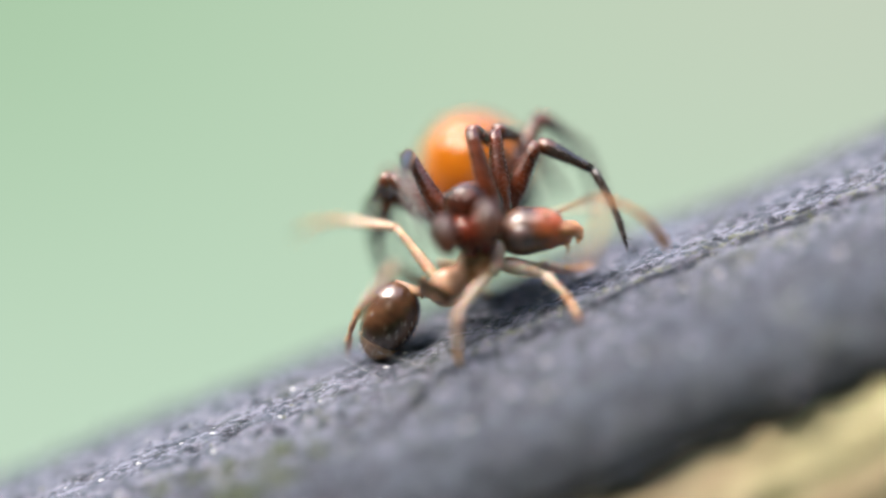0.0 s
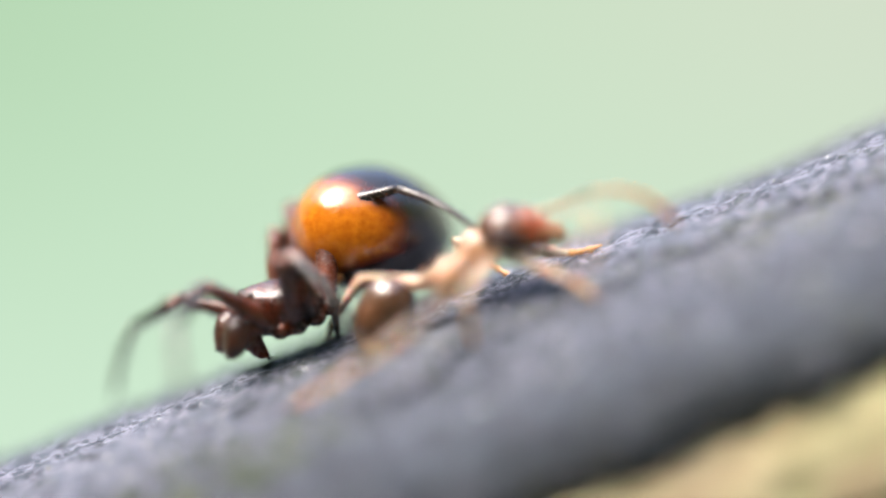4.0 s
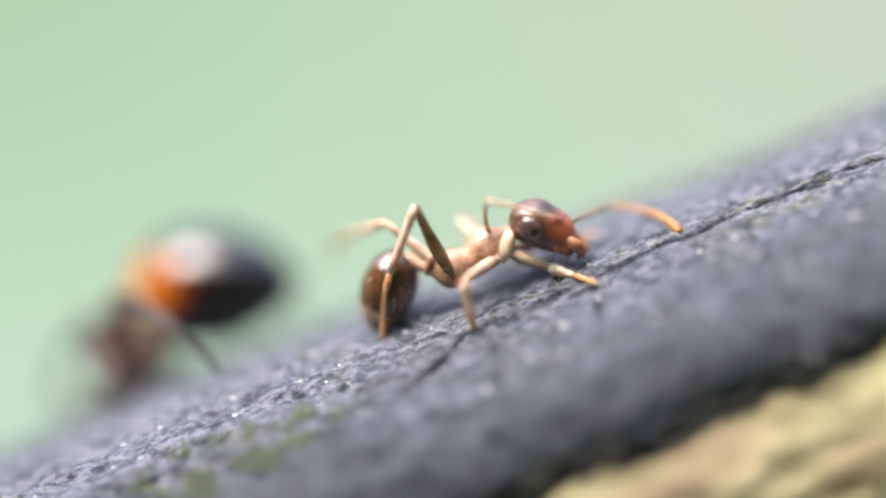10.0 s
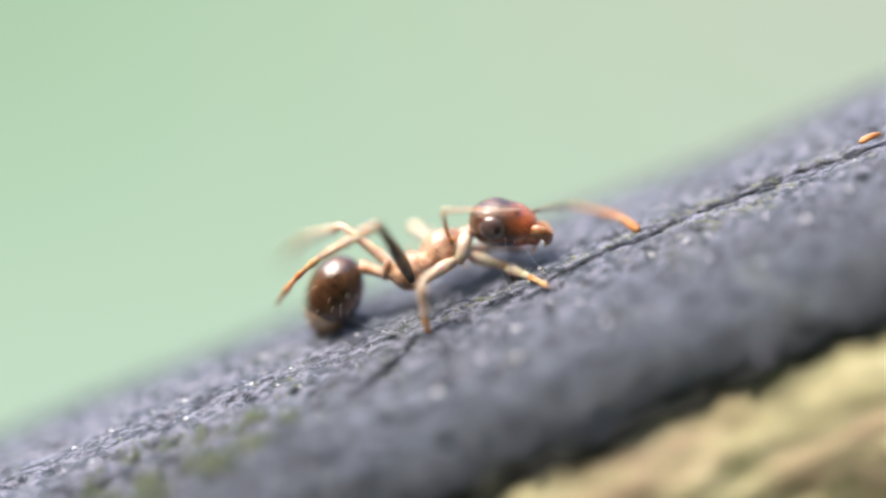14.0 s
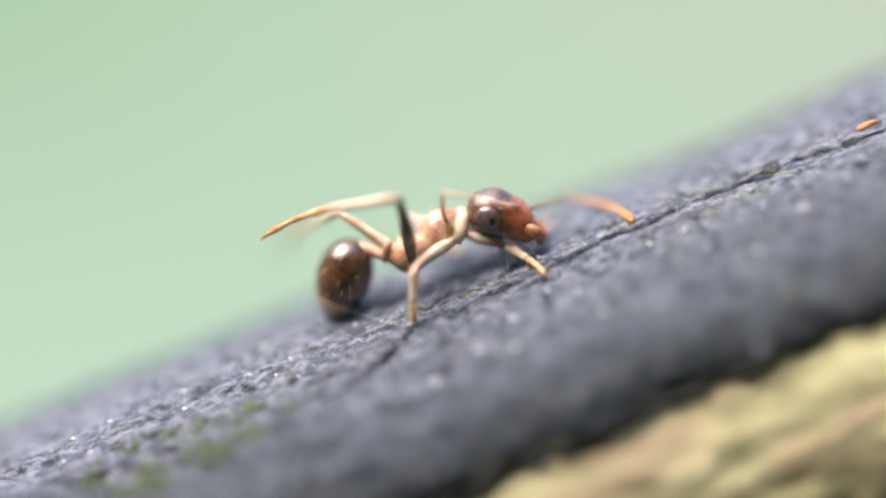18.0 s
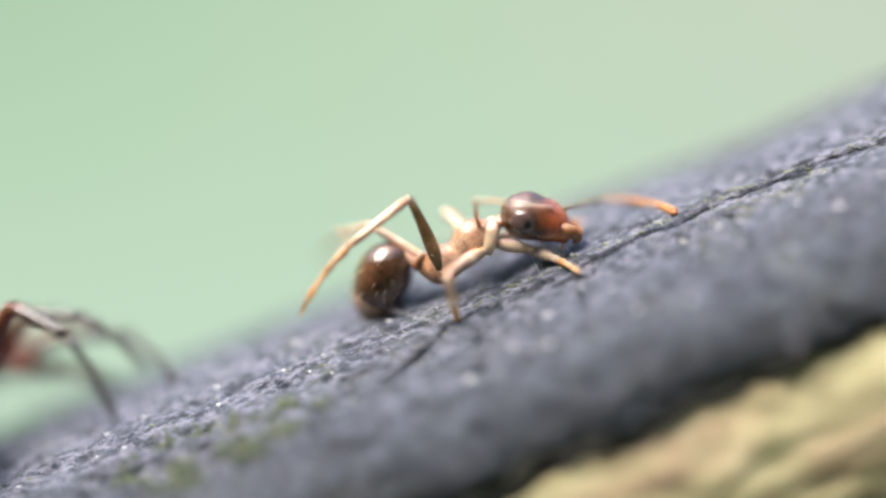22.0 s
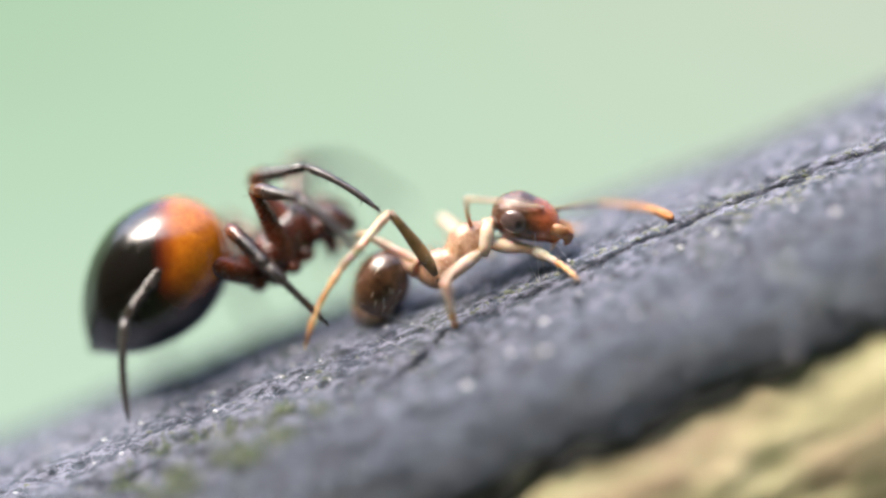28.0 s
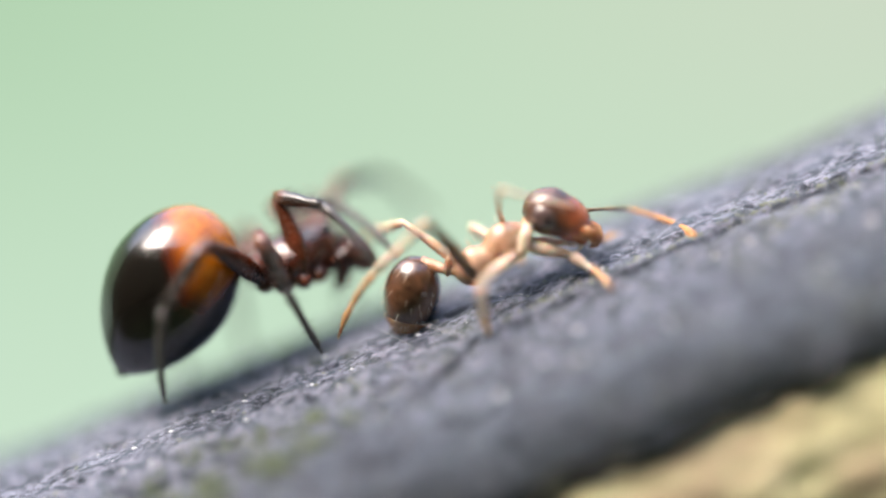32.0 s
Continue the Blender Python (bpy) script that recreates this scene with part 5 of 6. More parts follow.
    pose_ant(9.0, (-0.42, 0.32, -0.32), (0.32, 0.40, 0.15), (-0.94, 0.52, -0.56), (0.90, 0.30, 0.33), (1.36, 0.25, 0.11))
    pose_ant(10.0, (-0.50, 0.32, -0.38), (0.29, 0.40, -0.00), (-1.08, 0.57, -0.51), (0.74, 0.30, 0.19), (1.31, 0.25, -0.01))
    pose_ant(11.0, (-0.59, 0.32, -0.37), (0.23, 0.31, -0.08), (-1.07, 0.57, -0.34), (0.80, 0.30, 0.12), (1.35, 0.25, -0.04))
    pose_ant(12.0, (-0.50, 0.32, -0.40), (0.29, 0.30, -0.01), (-0.97, 0.57, -0.43), (0.78, 0.30, 0.20), (1.38, 0.25, 0.17))
    pose_ant(13.0, (-0.46, 0.32, -0.36), (0.32, 0.40, 0.04), (-1.13, 0.57, -0.49), (0.79, 0.30, 0.24), (1.35, 0.25, 0.27))
    pose_ant(14.0, (-0.43, 0.32, -0.38), (0.35, 0.40, 0.02), (-1.16, 0.57, -0.55), (0.85, 0.30, 0.26), (1.42, 0.25, 0.22))
    pose_ant(16.5, (-0.30, 0.32, -0.36), (0.44, 0.38, 0.10), (-1.11, 0.57, -0.42), (0.99, 0.30, 0.25), (1.49, 0.25, 0.06))
    pose_ant(17.0, (-0.28, 0.32, -0.31), (0.48, 0.41, 0.14), (-1.02, 0.57, -0.52), (0.97, 0.30, 0.22), (1.47, 0.25, 0.02))
    pose_ant(18.0, (-0.41, 0.32, -0.30), (0.35, 0.41, 0.14), (-1.02, 0.57, -0.47), (0.84, 0.30, 0.23), (1.36, 0.25, 0.08))
    pose_ant(19.0, (-0.61, 0.32, -0.38), (0.13, 0.31, 0.08), (-1.11, 0.57, -0.58), (0.73, 0.30, 0.27), (1.33, 0.25, 0.12))
    pose_ant(20.0, (-0.56, 0.32, -0.44), (0.16, 0.31, 0.07), (-1.23, 0.57, -0.59), (0.72, 0.30, 0.30), (1.32, 0.25, 0.20))
    pose_ant(21.0, (-0.55, 0.32, -0.41), (0.22, 0.32, 0.03), (-1.19, 0.57, -0.51), (0.73, 0.30, 0.20), (1.30, 0.25, 0.06))
    pose_ant(22.0, (-0.44, 0.32, -0.48), (0.31, 0.31, -0.02), (-0.96, 0.57, -0.54), (0.84, 0.30, 0.16), (1.40, 0.25, 0.06))
    pose_ant(23.0, (-0.45, 0.32, -0.46), (0.32, 0.31, -0.05), (-1.06, 0.57, -0.53), (0.86, 0.30, 0.14), (1.39, 0.25, 0.07))
    pose_ant(25.0, (-0.50, 0.32, -0.39), (0.24, 0.31, 0.09), (-1.11, 0.57, -0.52), (0.74, 0.30, 0.28), (1.31, 0.25, 0.25))
    pose_ant(28.0, (-0.44, 0.32, -0.47), (0.28, 0.31, 0.03), (-0.95, 0.57, -0.57), (0.77, 0.30, 0.24), (1.31, 0.25, 0.13))
    pose_ant(29.0, (-0.46, 0.32, -0.41), (0.30, 0.31, 0.02), (-0.97, 0.57, -0.49), (0.80, 0.30, 0.18), (1.35, 0.25, 0.06))
    pose_ant(30.0, (-0.40, 0.32, -0.42), (0.35, 0.40, 0.04), (-0.92, 0.57, -0.49), (0.78, 0.30, 0.18), (1.35, 0.25, 0.05))
    pose_ant(31.0, (-0.31, 0.32, -0.34), (0.46, 0.40, 0.08), (-1.05, 0.57, -0.55), (0.84, 0.30, 0.29), (1.34, 0.25, 0.13))
    pose_ant(32.0, (-0.42, 0.32, -0.32), (0.34, 0.30, 0.10), (-0.97, 0.57, -0.57), (0.74, 0.30, 0.36), (1.24, 0.25, 0.19))
    set_foot(0.0, "L1", (1.75, 1.00, 0.15), (1.00, 0.80, 0.01))
    set_foot(32.0, "L1", (1.75, 1.00, 0.15), (1.00, 0.80, 0.01))
    set_foot(0.0, "L2", (0.45, 1.00, -0.27), (-0.32, 0.70, 0.28))
    set_foot(32.0, "L2", (0.45, 1.00, -0.27), (-0.32, 0.70, 0.28))
    set_foot(0.0, "R3", (-1.37, 0.89, -0.92), (-0.77, -0.52, 0.13))
    set_foot(1.0, "R3", (-1.50, 2.52, 0.89), (-0.85, 0.91, 0.24))
    set_foot(2.0, "R3", (-2.04, -0.04, -1.77), (-0.79, -0.60, -0.81))
    set_foot(3.0, "R3", (-2.33, 0.05, -1.81), (-1.20, 0.04, -1.03))
    set_foot(4.0, "R3", (-2.14, 0.00, -1.78), (-1.01, -0.19, -0.97))
    set_foot(4.5, "R3", (-2.28, 0.09, -1.76), (-1.17, -0.06, -0.99))
    set_foot(6.5, "R3", (-1.48, 0.03, -1.01), (-0.43, 1.05, 0.14))
    set_foot(7.0, "R3", (-1.61, 0.93, -1.03), (-0.23, 1.00, 0.21))
    set_foot(8.0, "R3", (-1.56, 0.71, -0.28), (0.17, 0.79, 0.39))
    set_foot(8.5, "R3", (-1.84, 0.92, 1.02), (-0.08, 0.81, 0.44))
    set_foot(9.0, "R3", (-1.15, 0.84, -0.79), (-0.47, -0.70, 0.00))
    set_foot(9.5, "R3", (-1.24, 0.35, -1.18), (-0.79, -0.35, 0.26))
    set_foot(10.0, "R3", (-1.14, 0.53, -1.30), (-0.76, -0.08, 0.42))
    set_foot(10.4, "R3", (-1.06, 0.78, -1.14), (-0.72, -0.21, 0.40))
    set_foot(10.6, "R3", (-1.43, 1.40, -0.05), (-0.73, -0.28, 0.37))
    set_foot(10.8, "R3", (-1.74, 0.99, 0.63), (-0.59, -0.43, 0.32))
    set_foot(11.0, "R3", (-1.46, 0.65, 1.34), (-0.41, -0.47, 0.31))
    set_foot(11.2, "R3", (-1.81, 0.96, -0.32), (-0.65, -0.32, 0.38))
    set_foot(11.4, "R3", (-1.75, 1.03, -0.39), (-0.69, -0.31, 0.37))
    set_foot(11.6, "R3", (-1.68, 1.18, 0.64), (-0.62, -0.33, 0.37))
    set_foot(11.8, "R3", (-1.81, 1.07, -0.25), (-0.66, -0.25, 0.39))
    set_foot(12.0, "R3", (-1.85, 0.87, -0.51), (-0.67, -0.27, 0.36))
    set_foot(13.0, "R3", (-1.85, 0.60, -0.70), (-0.65, -0.45, 0.25))
    set_foot(14.0, "R3", (-1.86, 0.59, -0.72), (-0.64, -0.43, 0.24))
    set_foot(16.5, "R3", (-2.22, 1.06, -0.15), (-0.68, 0.19, 0.44))
    set_foot(17.0, "R3", (-1.80, 1.14, -0.46), (-0.69, -0.10, 0.39))
    set_foot(18.0, "R3", (-2.01, 0.31, -0.05), (-0.36, -0.42, 0.43))
    set_foot(18.2, "R3", (-1.95, 0.20, -0.95), (-0.60, -0.10, 0.25))
    set_foot(19.0, "R3", (-1.89, -0.16, -1.16), (-0.68, -0.57, 0.19))
    set_foot(20.0, "R3", (-1.82, -0.71, -1.30), (-0.63, -0.57, 0.13))
    set_foot(20.5, "R3", (-1.89, 0.64, -1.29), (-0.65, -0.10, 0.22))
    set_foot(21.0, "R3", (-1.13, 0.55, -1.28), (-0.76, -0.12, 0.42))
    set_foot(21.5, "R3", (-1.73, 0.20, -1.05), (-0.65, -0.10, 0.33))
    set_foot(22.0, "R3", (-1.91, -0.15, -0.96), (-0.64, -0.00, 0.40))
    set_foot(23.0, "R3", (-1.63, -0.39, -1.27), (-0.65, -0.26, 0.31))
    set_foot(25.0, "R3", (-1.65, -0.62, -1.34), (-0.67, -0.48, 0.23))
    set_foot(28.0, "R3", (-1.83, -0.13, -1.27), (-0.84, 0.00, 0.30))
    set_foot(29.0, "R3", (-1.77, 0.30, -1.25), (-0.82, -0.31, 0.23))
    set_foot(30.0, "R3", (-1.76, 0.65, -1.07), (-0.76, 0.00, 0.36))
    set_foot(30.4, "R3", (-1.31, 0.20, -0.86), (-0.84, -0.10, 0.28))
    set_foot(30.6, "R3", (-1.69, 0.20, -0.32), (-1.07, -0.10, 0.54))
    set_foot(31.0, "R3", (-1.67, 1.82, 0.17), (-0.78, 0.20, 0.38))
    set_foot(32.0, "R3", (-1.83, 0.37, -1.08), (-0.78, -0.36, 0.27))
    set_foot(24.0, "R3", (-1.61, -0.25, -1.29), (-0.66, -0.31, 0.32))
    set_foot(17.5, "R3", (-1.76, 1.11, -0.44), (-0.80, -0.37, 0.15))
    set_foot(0.0, "aR", (2.39, 0.00, 0.34), (1.58, -0.10, 0.87))
    set_foot(1.0, "aR", (2.40, 0.00, 0.30), (1.55, -0.10, 0.74))
    set_foot(2.0, "aR", (2.36, 0.00, 0.30), (1.45, -0.10, 0.94))
    set_foot(3.0, "aR", (2.44, 0.00, 0.34), (1.51, -0.10, 0.98))
    set_foot(4.0, "aR", (2.28, 0.00, 0.36), (1.43, -0.10, 0.93))
    set_foot(4.5, "aR", (2.36, 0.00, 0.30), (1.46, -0.10, 0.88))
    set_foot(6.5, "aR", (2.48, 0.20, 0.08), (1.60, 0.90, 0.42))
    set_foot(7.0, "aR", (2.40, 0.20, 0.07), (1.59, 0.90, 0.42))
    set_foot(8.0, "aR", (2.46, 0.20, 0.09), (1.94, 0.90, 0.47))
    set_foot(10.0, "aR", (2.37, 0.20, 0.12), (1.79, 0.90, 0.47))
    set_foot(12.0, "aR", (2.33, 0.20, 0.22), (1.69, 0.90, 0.42))
    set_foot(13.0, "aR", (2.37, 0.20, 0.24), (1.76, 0.90, 0.50))
    set_foot(14.0, "aR", (2.45, 0.20, 0.17), (1.90, 0.90, 0.47))
    set_foot(17.0, "aR", (2.44, 0.20, 0.10), (1.85, 0.90, 0.44))
    set_foot(20.0, "aR", (2.36, 0.20, 0.23), (1.66, 0.90, 0.44))
    set_foot(22.0, "aR", (2.52, 0.20, 0.21), (1.82, 0.90, 0.40))
    set_foot(23.0, "aR", (2.58, 0.20, 0.17), (1.87, 0.90, 0.38))
    set_foot(25.0, "aR", (2.50, 0.20, 0.30), (1.72, 0.90, 0.57))
    set_foot(28.0, "aR", (2.51, 0.20, 0.23), (1.68, 0.90, 0.44))
    set_foot(29.0, "aR", (2.54, 0.20, 0.14), (1.79, 0.90, 0.34))
    set_foot(30.0, "aR", (2.52, 0.20, 0.13), (1.73, 0.90, 0.39))
    set_foot(31.0, "aR", (2.44, 0.20, 0.10), (1.71, 0.90, 0.41))
    set_foot(32.0, "aR", (2.37, 0.20, 0.09), (1.61, 0.90, 0.45))
    set_foot(0.0, "aL", (1.27, -1.30, 0.13), (1.36, -0.75, 0.55))
    set_foot(1.0, "aL", (1.21, -1.30, -0.05), (1.20, -0.75, 0.40))
    set_foot(3.0, "aL", (1.13, -1.30, -0.08), (1.12, -0.75, 0.31))
    set_foot(4.5, "aL", (1.01, -1.30, -0.19), (1.00, -0.75, 0.19))
    set_foot(0.0, "R1", (1.36, -0.14, -0.49), (0.96, 0.18, 0.01))
    set_foot(0.0, "R2", (0.03, 0.10, -1.22), (-0.09, -0.29, -0.29))
    set_foot(1.0, "R1", (1.36, -0.14, -0.49), (0.73, 0.19, -0.22))
    set_foot(1.0, "R2", (0.03, 0.10, -1.22), (-0.35, -0.29, -0.41))
    set_foot(2.0, "R1", (1.36, -0.14, -0.49), (0.71, 0.35, -0.02))
    set_foot(2.0, "R2", (0.03, 0.10, -1.22), (-0.24, -0.26, -0.40))
    set_foot(3.0, "R1", (1.36, -0.14, -0.49), (0.70, 0.33, -0.13))
    set_foot(3.0, "R2", (0.03, 0.10, -1.22), (-0.29, -0.26, -0.43))
    set_foot(4.0, "R1", (1.36, -0.14, -0.49), (0.80, 0.35, -0.03))
    set_foot(4.0, "R2", (0.03, 0.10, -1.22), (-0.16, -0.26, -0.38))
    set_foot(4.5, "R1", (1.36, -0.14, -0.49), (0.73, 0.36, -0.12))
    set_foot(4.5, "R2", (0.03, 0.10, -1.22), (-0.24, -0.25, -0.43))
    set_foot(6.5, "R1", (1.36, -0.14, -0.49), (1.01, 0.33, -0.31))
    set_foot(6.5, "R2", (0.03, 0.10, -1.22), (-0.02, -0.26, -0.41))
    set_foot(6.5, "L3", (-1.75, 2.01, -0.12), (-0.93, 0.40, 0.33))
    set_foot(7.0, "R1", (1.36, -0.14, -0.49), (1.03, 0.16, -0.26))
    set_foot(7.0, "R2", (0.03, 0.10, -1.22), (-0.05, -0.29, -0.46))
    set_foot(7.0, "L3", (-1.50, 2.17, -0.15), (-0.92, 0.45, 0.25))
    set_foot(8.0, "R1", (1.36, -0.14, -0.49), (1.09, 0.16, -0.24))
    set_foot(8.0, "R2", (0.03, 0.10, -1.22), (0.01, -0.29, -0.47))
    set_foot(8.0, "L3", (-1.44, 2.17, -0.19), (-0.87, 0.45, 0.23))
    set_foot(9.0, "R1", (1.36, -0.14, -0.49), (0.90, 0.33, -0.10))
    set_foot(9.0, "R2", (0.03, 0.10, -1.22), (-0.10, -0.26, -0.38))
    set_foot(9.0, "L3", (-1.85, 2.02, -0.33), (-1.12, 0.39, 0.22))
    set_foot(10.0, "R1", (1.36, -0.14, -0.49), (0.84, 0.32, -0.31))
    set_foot(10.0, "R2", (0.03, 0.10, -1.22), (-0.19, -0.26, -0.47))
    set_foot(10.0, "L3", (-1.91, 2.03, -0.24), (-1.13, 0.40, 0.23))
    set_foot(10.0, "aL", (0.21, 0.59, -0.06), (0.07, -0.30, 0.48))
    set_foot(11.0, "R1", (1.36, -0.14, -0.49), (0.74, 0.19, -0.45))
    set_foot(11.0, "R2", (0.03, 0.10, -1.22), (-0.35, -0.29, -0.51))
    set_foot(11.0, "L3", (-1.80, 2.14, -0.03), (-1.14, 0.44, 0.31))
    set_foot(11.0, "aL", (0.29, 0.59, -0.16), (0.12, -0.29, 0.38))
    set_foot(12.0, "R1", (1.36, -0.14, -0.49), (0.83, 0.18, -0.32))
    set_foot(12.0, "R2", (0.03, 0.10, -1.22), (-0.25, -0.29, -0.51))
    set_foot(12.0, "L3", (-1.72, 2.16, -0.20), (-1.13, 0.44, 0.21))
    set_foot(12.0, "aL", (0.35, 0.57, -0.21), (0.06, -0.29, 0.33))
    set_foot(13.0, "R1", (1.36, -0.14, -0.49), (0.87, 0.32, -0.26))
    set_foot(13.0, "R2", (0.03, 0.10, -1.22), (-0.15, -0.26, -0.44))
    set_foot(13.0, "L3", (-1.88, 2.02, -0.25), (-1.10, 0.40, 0.24))
    set_foot(13.0, "aL", (0.40, 0.56, -0.21), (0.06, -0.28, 0.30))
    set_foot(14.0, "R1", (1.36, -0.14, -0.49), (0.90, 0.32, -0.28))
    set_foot(14.0, "R2", (0.03, 0.10, -1.22), (-0.12, -0.26, -0.46))
    set_foot(14.0, "L3", (-1.85, 2.02, -0.27), (-1.07, 0.40, 0.22))
    set_foot(14.0, "aL", (0.41, 0.57, -0.14), (0.13, -0.29, 0.40))
    set_foot(16.5, "R1", (1.36, -0.14, -0.49), (1.02, 0.30, -0.15))
    set_foot(16.5, "R2", (0.03, 0.10, -1.22), (0.01, -0.27, -0.43))
    set_foot(16.5, "L3", (-1.69, 2.05, -0.34), (-0.99, 0.40, 0.18))
    set_foot(16.5, "aL", (0.46, 0.60, 0.01), (0.32, -0.29, 0.55))
    set_foot(17.0, "R1", (1.36, -0.14, -0.49), (1.05, 0.34, -0.13))
    set_foot(17.0, "R2", (-0.14, 0.10, -1.22), (-0.13, -0.26, -0.37))
    set_foot(17.0, "L3", (-1.72, 2.00, -0.28), (-0.96, 0.39, 0.25))
    set_foot(17.0, "aL", (0.44, 0.61, -0.01), (0.30, -0.29, 0.53))
    set_foot(18.0, "R1", (1.36, -0.14, -0.49), (0.92, 0.34, -0.13))
    set_foot(18.0, "R2", (-0.14, 0.10, -1.22), (-0.26, -0.26, -0.37))
    set_foot(18.0, "L3", (-1.85, 2.00, -0.26), (-1.09, 0.39, 0.26))
    set_foot(18.0, "aL", (0.33, 0.59, -0.05), (0.15, -0.29, 0.49))
    set_foot(19.0, "R1", (1.36, -0.14, -0.49), (0.71, 0.19, -0.17))
    set_foot(19.0, "R2", (0.03, 0.10, -1.22), (-0.35, -0.29, -0.46))
    set_foot(19.0, "L3", (-1.87, 2.14, -0.31), (-1.29, 0.44, 0.17))
    set_foot(19.0, "aL", (0.23, 0.58, -0.04), (0.04, -0.29, 0.51))
    set_foot(20.0, "R1", (1.36, -0.14, -0.49), (0.74, 0.19, -0.16))
    set_foot(20.0, "R2", (0.03, 0.10, -1.22), (-0.29, -0.29, -0.51))
    set_foot(20.0, "L3", (-1.82, 2.14, -0.44), (-1.27, 0.44, 0.06))
    set_foot(20.0, "aL", (0.24, 0.57, -0.05), (0.02, -0.29, 0.50))
    set_foot(21.0, "R1", (1.36, -0.14, -0.49), (0.77, 0.21, -0.25))
    set_foot(21.0, "R2", (0.03, 0.10, -1.22), (-0.28, -0.28, -0.50))
    set_foot(21.0, "L3", (-1.82, 2.13, -0.30), (-1.21, 0.43, 0.16))
    set_foot(21.0, "aL", (0.23, 0.58, -0.11), (0.04, -0.29, 0.44))
    set_foot(22.0, "R1", (1.36, -0.14, -0.49), (0.88, 0.19, -0.28))
    set_foot(22.0, "R2", (0.03, 0.10, -1.22), (-0.18, -0.29, -0.57))
    set_foot(22.0, "L3", (-1.70, 2.14, -0.40), (-1.12, 0.44, 0.07))
    set_foot(22.0, "aL", (0.36, 0.58, -0.18), (0.14, -0.29, 0.36))
    set_foot(23.0, "R1", (1.36, -0.14, -0.49), (0.88, 0.19, -0.34))
    set_foot(23.0, "R2", (0.03, 0.10, -1.22), (-0.19, -0.29, -0.56))
    set_foot(23.0, "L3", (-1.70, 2.15, -0.30), (-1.09, 0.44, 0.13))
    set_foot(23.0, "aL", (0.40, 0.58, -0.23), (0.14, -0.28, 0.32))
    set_foot(25.0, "R1", (1.36, -0.14, -0.49), (0.81, 0.19, -0.16))
    set_foot(25.0, "R2", (0.03, 0.10, -1.22), (-0.24, -0.29, -0.47))
    set_foot(25.0, "L3", (-1.76, 2.14, -0.34), (-1.19, 0.44, 0.14))
    set_foot(25.0, "aL", (0.31, 0.57, -0.12), (0.02, -0.29, 0.41))
    set_foot(28.0, "R1", (1.36, -0.14, -0.49), (0.86, 0.19, -0.20))
    set_foot(28.0, "R2", (0.03, 0.10, -1.22), (-0.17, -0.29, -0.54))
    set_foot(28.0, "L3", (-1.70, 2.14, -0.46), (-1.15, 0.44, 0.04))
    set_foot(28.0, "aL", (0.28, 0.58, -0.09), (0.07, -0.29, 0.46))
    set_foot(29.0, "R1", (1.36, -0.14, -0.49), (0.86, 0.19, -0.26))
    set_foot(29.0, "R2", (0.03, 0.10, -1.22), (-0.20, -0.29, -0.50))
    set_foot(29.0, "L3", (-1.71, 2.15, -0.29), (-1.12, 0.44, 0.16))
    set_foot(29.0, "aL", (0.31, 0.58, -0.14), (0.10, -0.29, 0.41))
    set_foot(30.0, "R1", (1.36, -0.14, -0.49), (0.92, 0.33, -0.22))
    set_foot(30.0, "R2", (0.03, 0.10, -1.22), (-0.08, -0.26, -0.48))
    set_foot(30.0, "L3", (-1.83, 2.02, -0.41), (-1.09, 0.39, 0.13))
    set_foot(30.0, "aL", (0.29, 0.58, -0.14), (0.09, -0.29, 0.41))
    set_foot(31.0, "R1", (1.36, -0.14, -0.49), (1.02, 0.32, -0.21))
    set_foot(31.0, "R2", (0.03, 0.10, -1.22), (0.00, -0.26, -0.42))
    set_foot(31.0, "L3", (-1.73, 2.02, -0.26), (-0.97, 0.40, 0.24))
    set_foot(31.0, "aL", (0.33, 0.60, 0.02), (0.16, -0.29, 0.56))
    set_foot(32.0, "R1", (1.36, -0.14, -0.49), (0.90, 0.18, -0.18))
    set_foot(32.0, "R2", (0.03, 0.10, -1.22), (-0.17, -0.29, -0.42))
    set_foot(32.0, "L3", (-1.65, 2.16, -0.17), (-1.07, 0.44, 0.26))
    set_foot(32.0, "aL", (0.22, 0.60, 0.10), (0.06, -0.29, 0.64))
    set_foot(6.5, "aL", (0.53, 0.57, -0.25), (0.23, -0.28, 0.28))
    set_foot(7.0, "aL", (0.49, 0.58, -0.17), (0.25, -0.28, 0.38))
    set_foot(8.0, "aL", (0.57, 0.58, -0.11), (0.36, -0.29, 0.44))
    set_foot(9.0, "aL", (0.36, 0.62, 0.14), (0.25, -0.28, 0.67))
    set_foot(0.0, "L3", (-2.06, 1.97, 0.54), (-0.79, 0.60, 0.59))
    set_foot(4.5, "L3", (-1.85, 1.88, -1.38), (-1.44, 0.45, -0.26))
    set_foot(1.0, "L3", (-1.53, 2.56, -1.12), (-1.20, 1.08, -0.05))
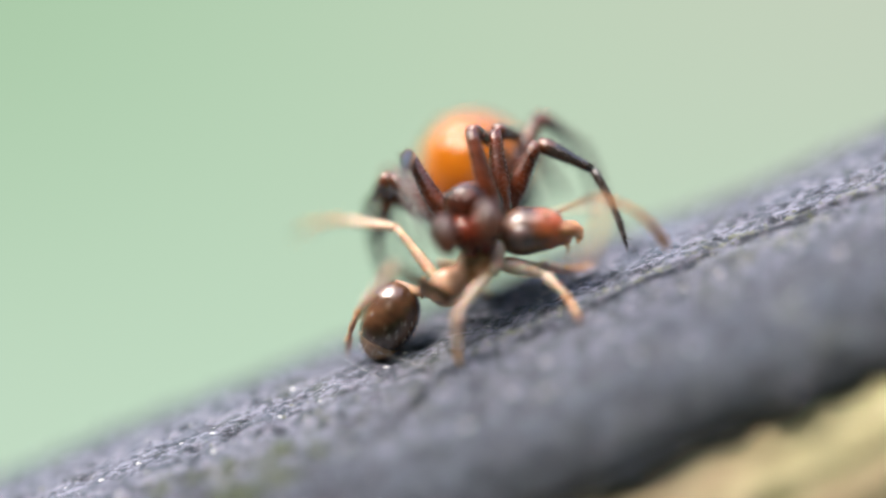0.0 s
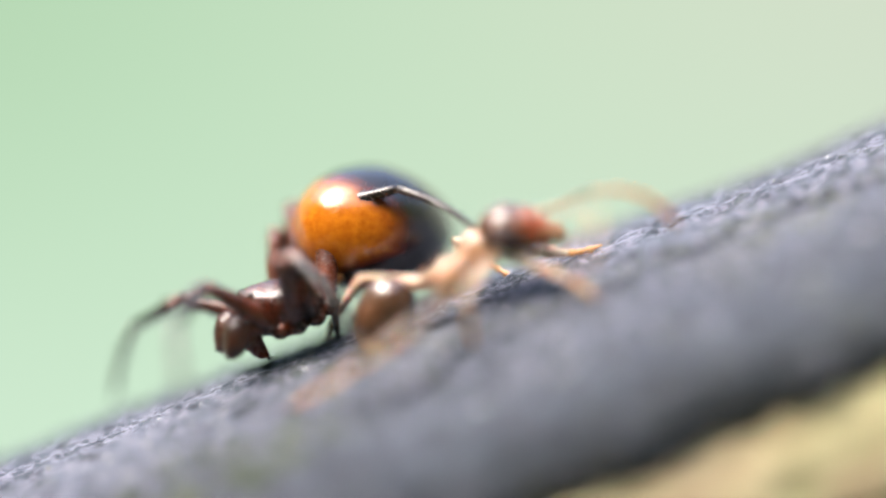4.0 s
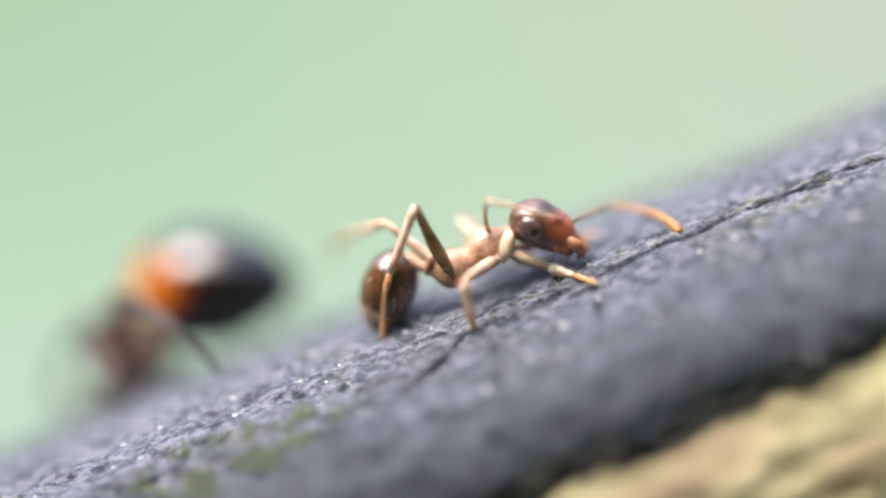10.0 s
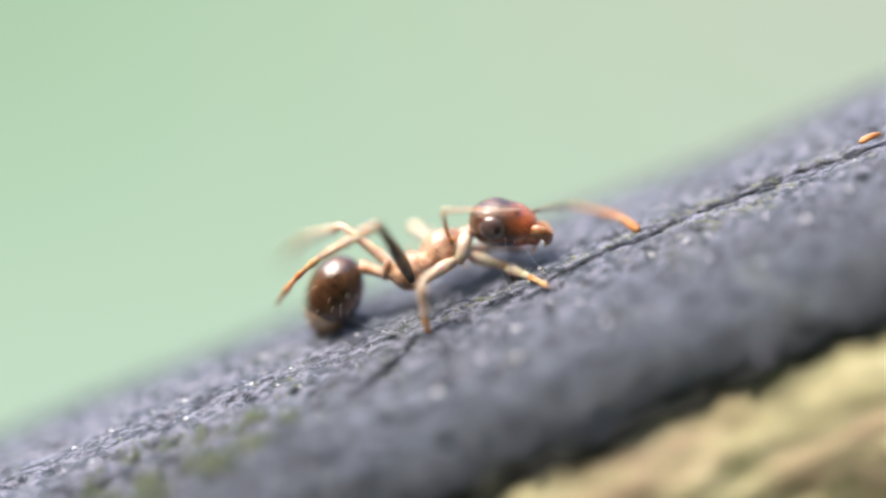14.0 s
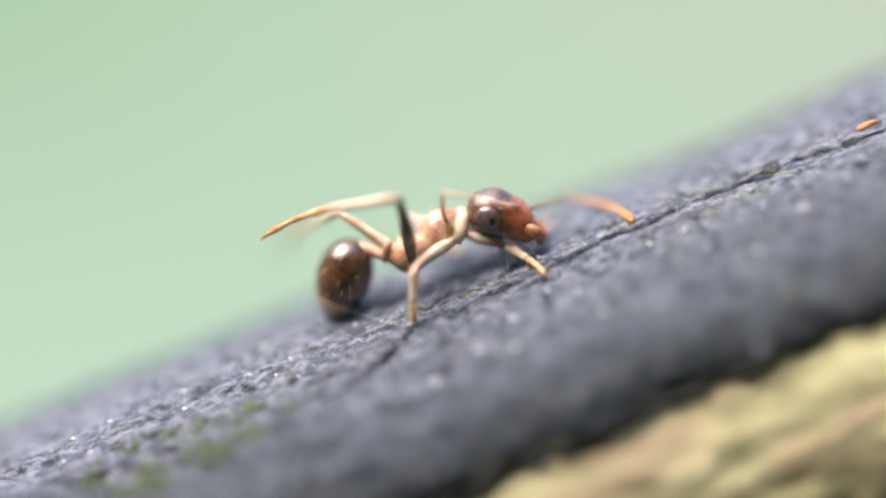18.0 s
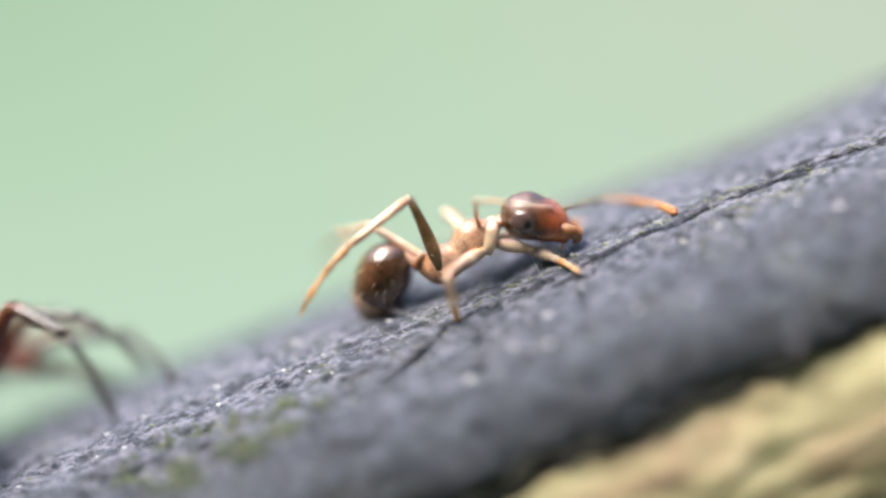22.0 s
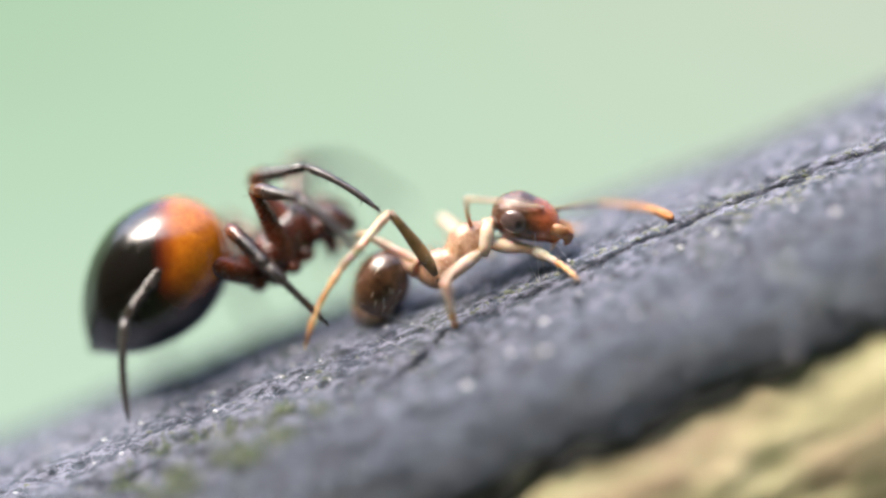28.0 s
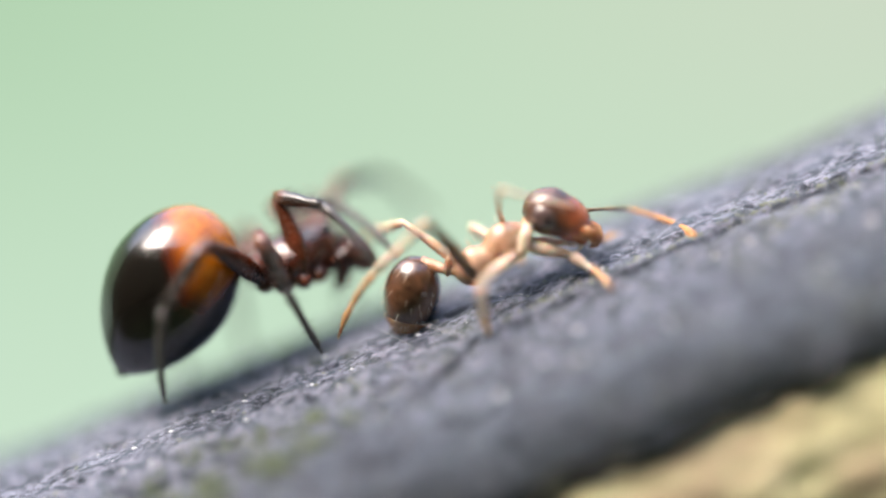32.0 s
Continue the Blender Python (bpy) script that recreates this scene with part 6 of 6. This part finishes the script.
    set_foot(2.0, "L3", (-1.55, 2.76, -1.17), (-1.09, 1.24, -0.20))
    set_foot(3.0, "L3", (-1.75, 1.97, -1.28), (-1.46, 0.44, -0.26))
    for n in toes:
        toes[n].sort(key=lambda k: k[0])
    up = Vector(OVER) + Vector((0, -0.15, 0))
    roots, heads, gasters, petioles, necks = [], [], [], [], []
    for t in TIMES:
        droop = Matrix.Rotation(radians(np.interp(t, [8.8, 10.0], [36, 52])), 4, "Y")
        waist, neck, rear, mid, front = [Vector(p) for p in glide(stances, t)]
        root = frame_of(waist, neck - waist, up)
        back = root.inverted()
        roots.append(root)
        h = frame_of(mid, front - mid, up)
        heads.append(back @ h)
        start = root @ Vector((0.9, 0, 0.02))
        necks.append(back @ frame_of(start, h @ Vector((-0.28, 0, -0.02)) - start, up))
        x = (rear - waist).normalized()
        y = Vector((0, 1, 0))
        y = -(y - x * y.dot(x)).normalized()
        g = Matrix((x, y, x.cross(y))).transposed().to_4x4()
        g.translation = rear
        gasters.append(back @ (g @ droop))
        tip = (g @ droop) @ Vector((-0.38, 0, 0))
        petioles.append(back @ frame_of(waist, tip - waist, up))
    key(ant, roots)
    key(ant_head, heads)
    key(ant_gaster, gasters)
    key(ant_petiole, petioles)
    key(ant_neck, necks)
    for n, (one, two) in ant_limbs.items():
        upper, lower = [], []
        for i, t in enumerate(TIMES):
            m = roots[i]
            if n[0] == "a":
                hip = m @ heads[i] @ Vector((0.3, 0.1, 0.13) if n == "aR" else (0.2, -0.2, 0.2))
                la, lb = (0.74, 1.05) if n == "aR" else (0.97, 1.05)
            else:
                hx, hy, hz = ANT_HIP[n[1]]
                hip = m @ Vector((hx, hy if n[0] == "L" else -hy, hz))
                la, lb = ANT_FEMUR[n[1]], chord(ANT_SHIN[n[1]], ANT_BEND)
            foot, knee = [Vector(p) for p in glide(toes[n], t)]
            a, b = bend_limb(hip, foot, knee, la, lb)
            back = m.inverted()
            upper.append(back @ a)
            lower.append(back @ b)
        key(one, upper)
        key(two, lower)


motions()
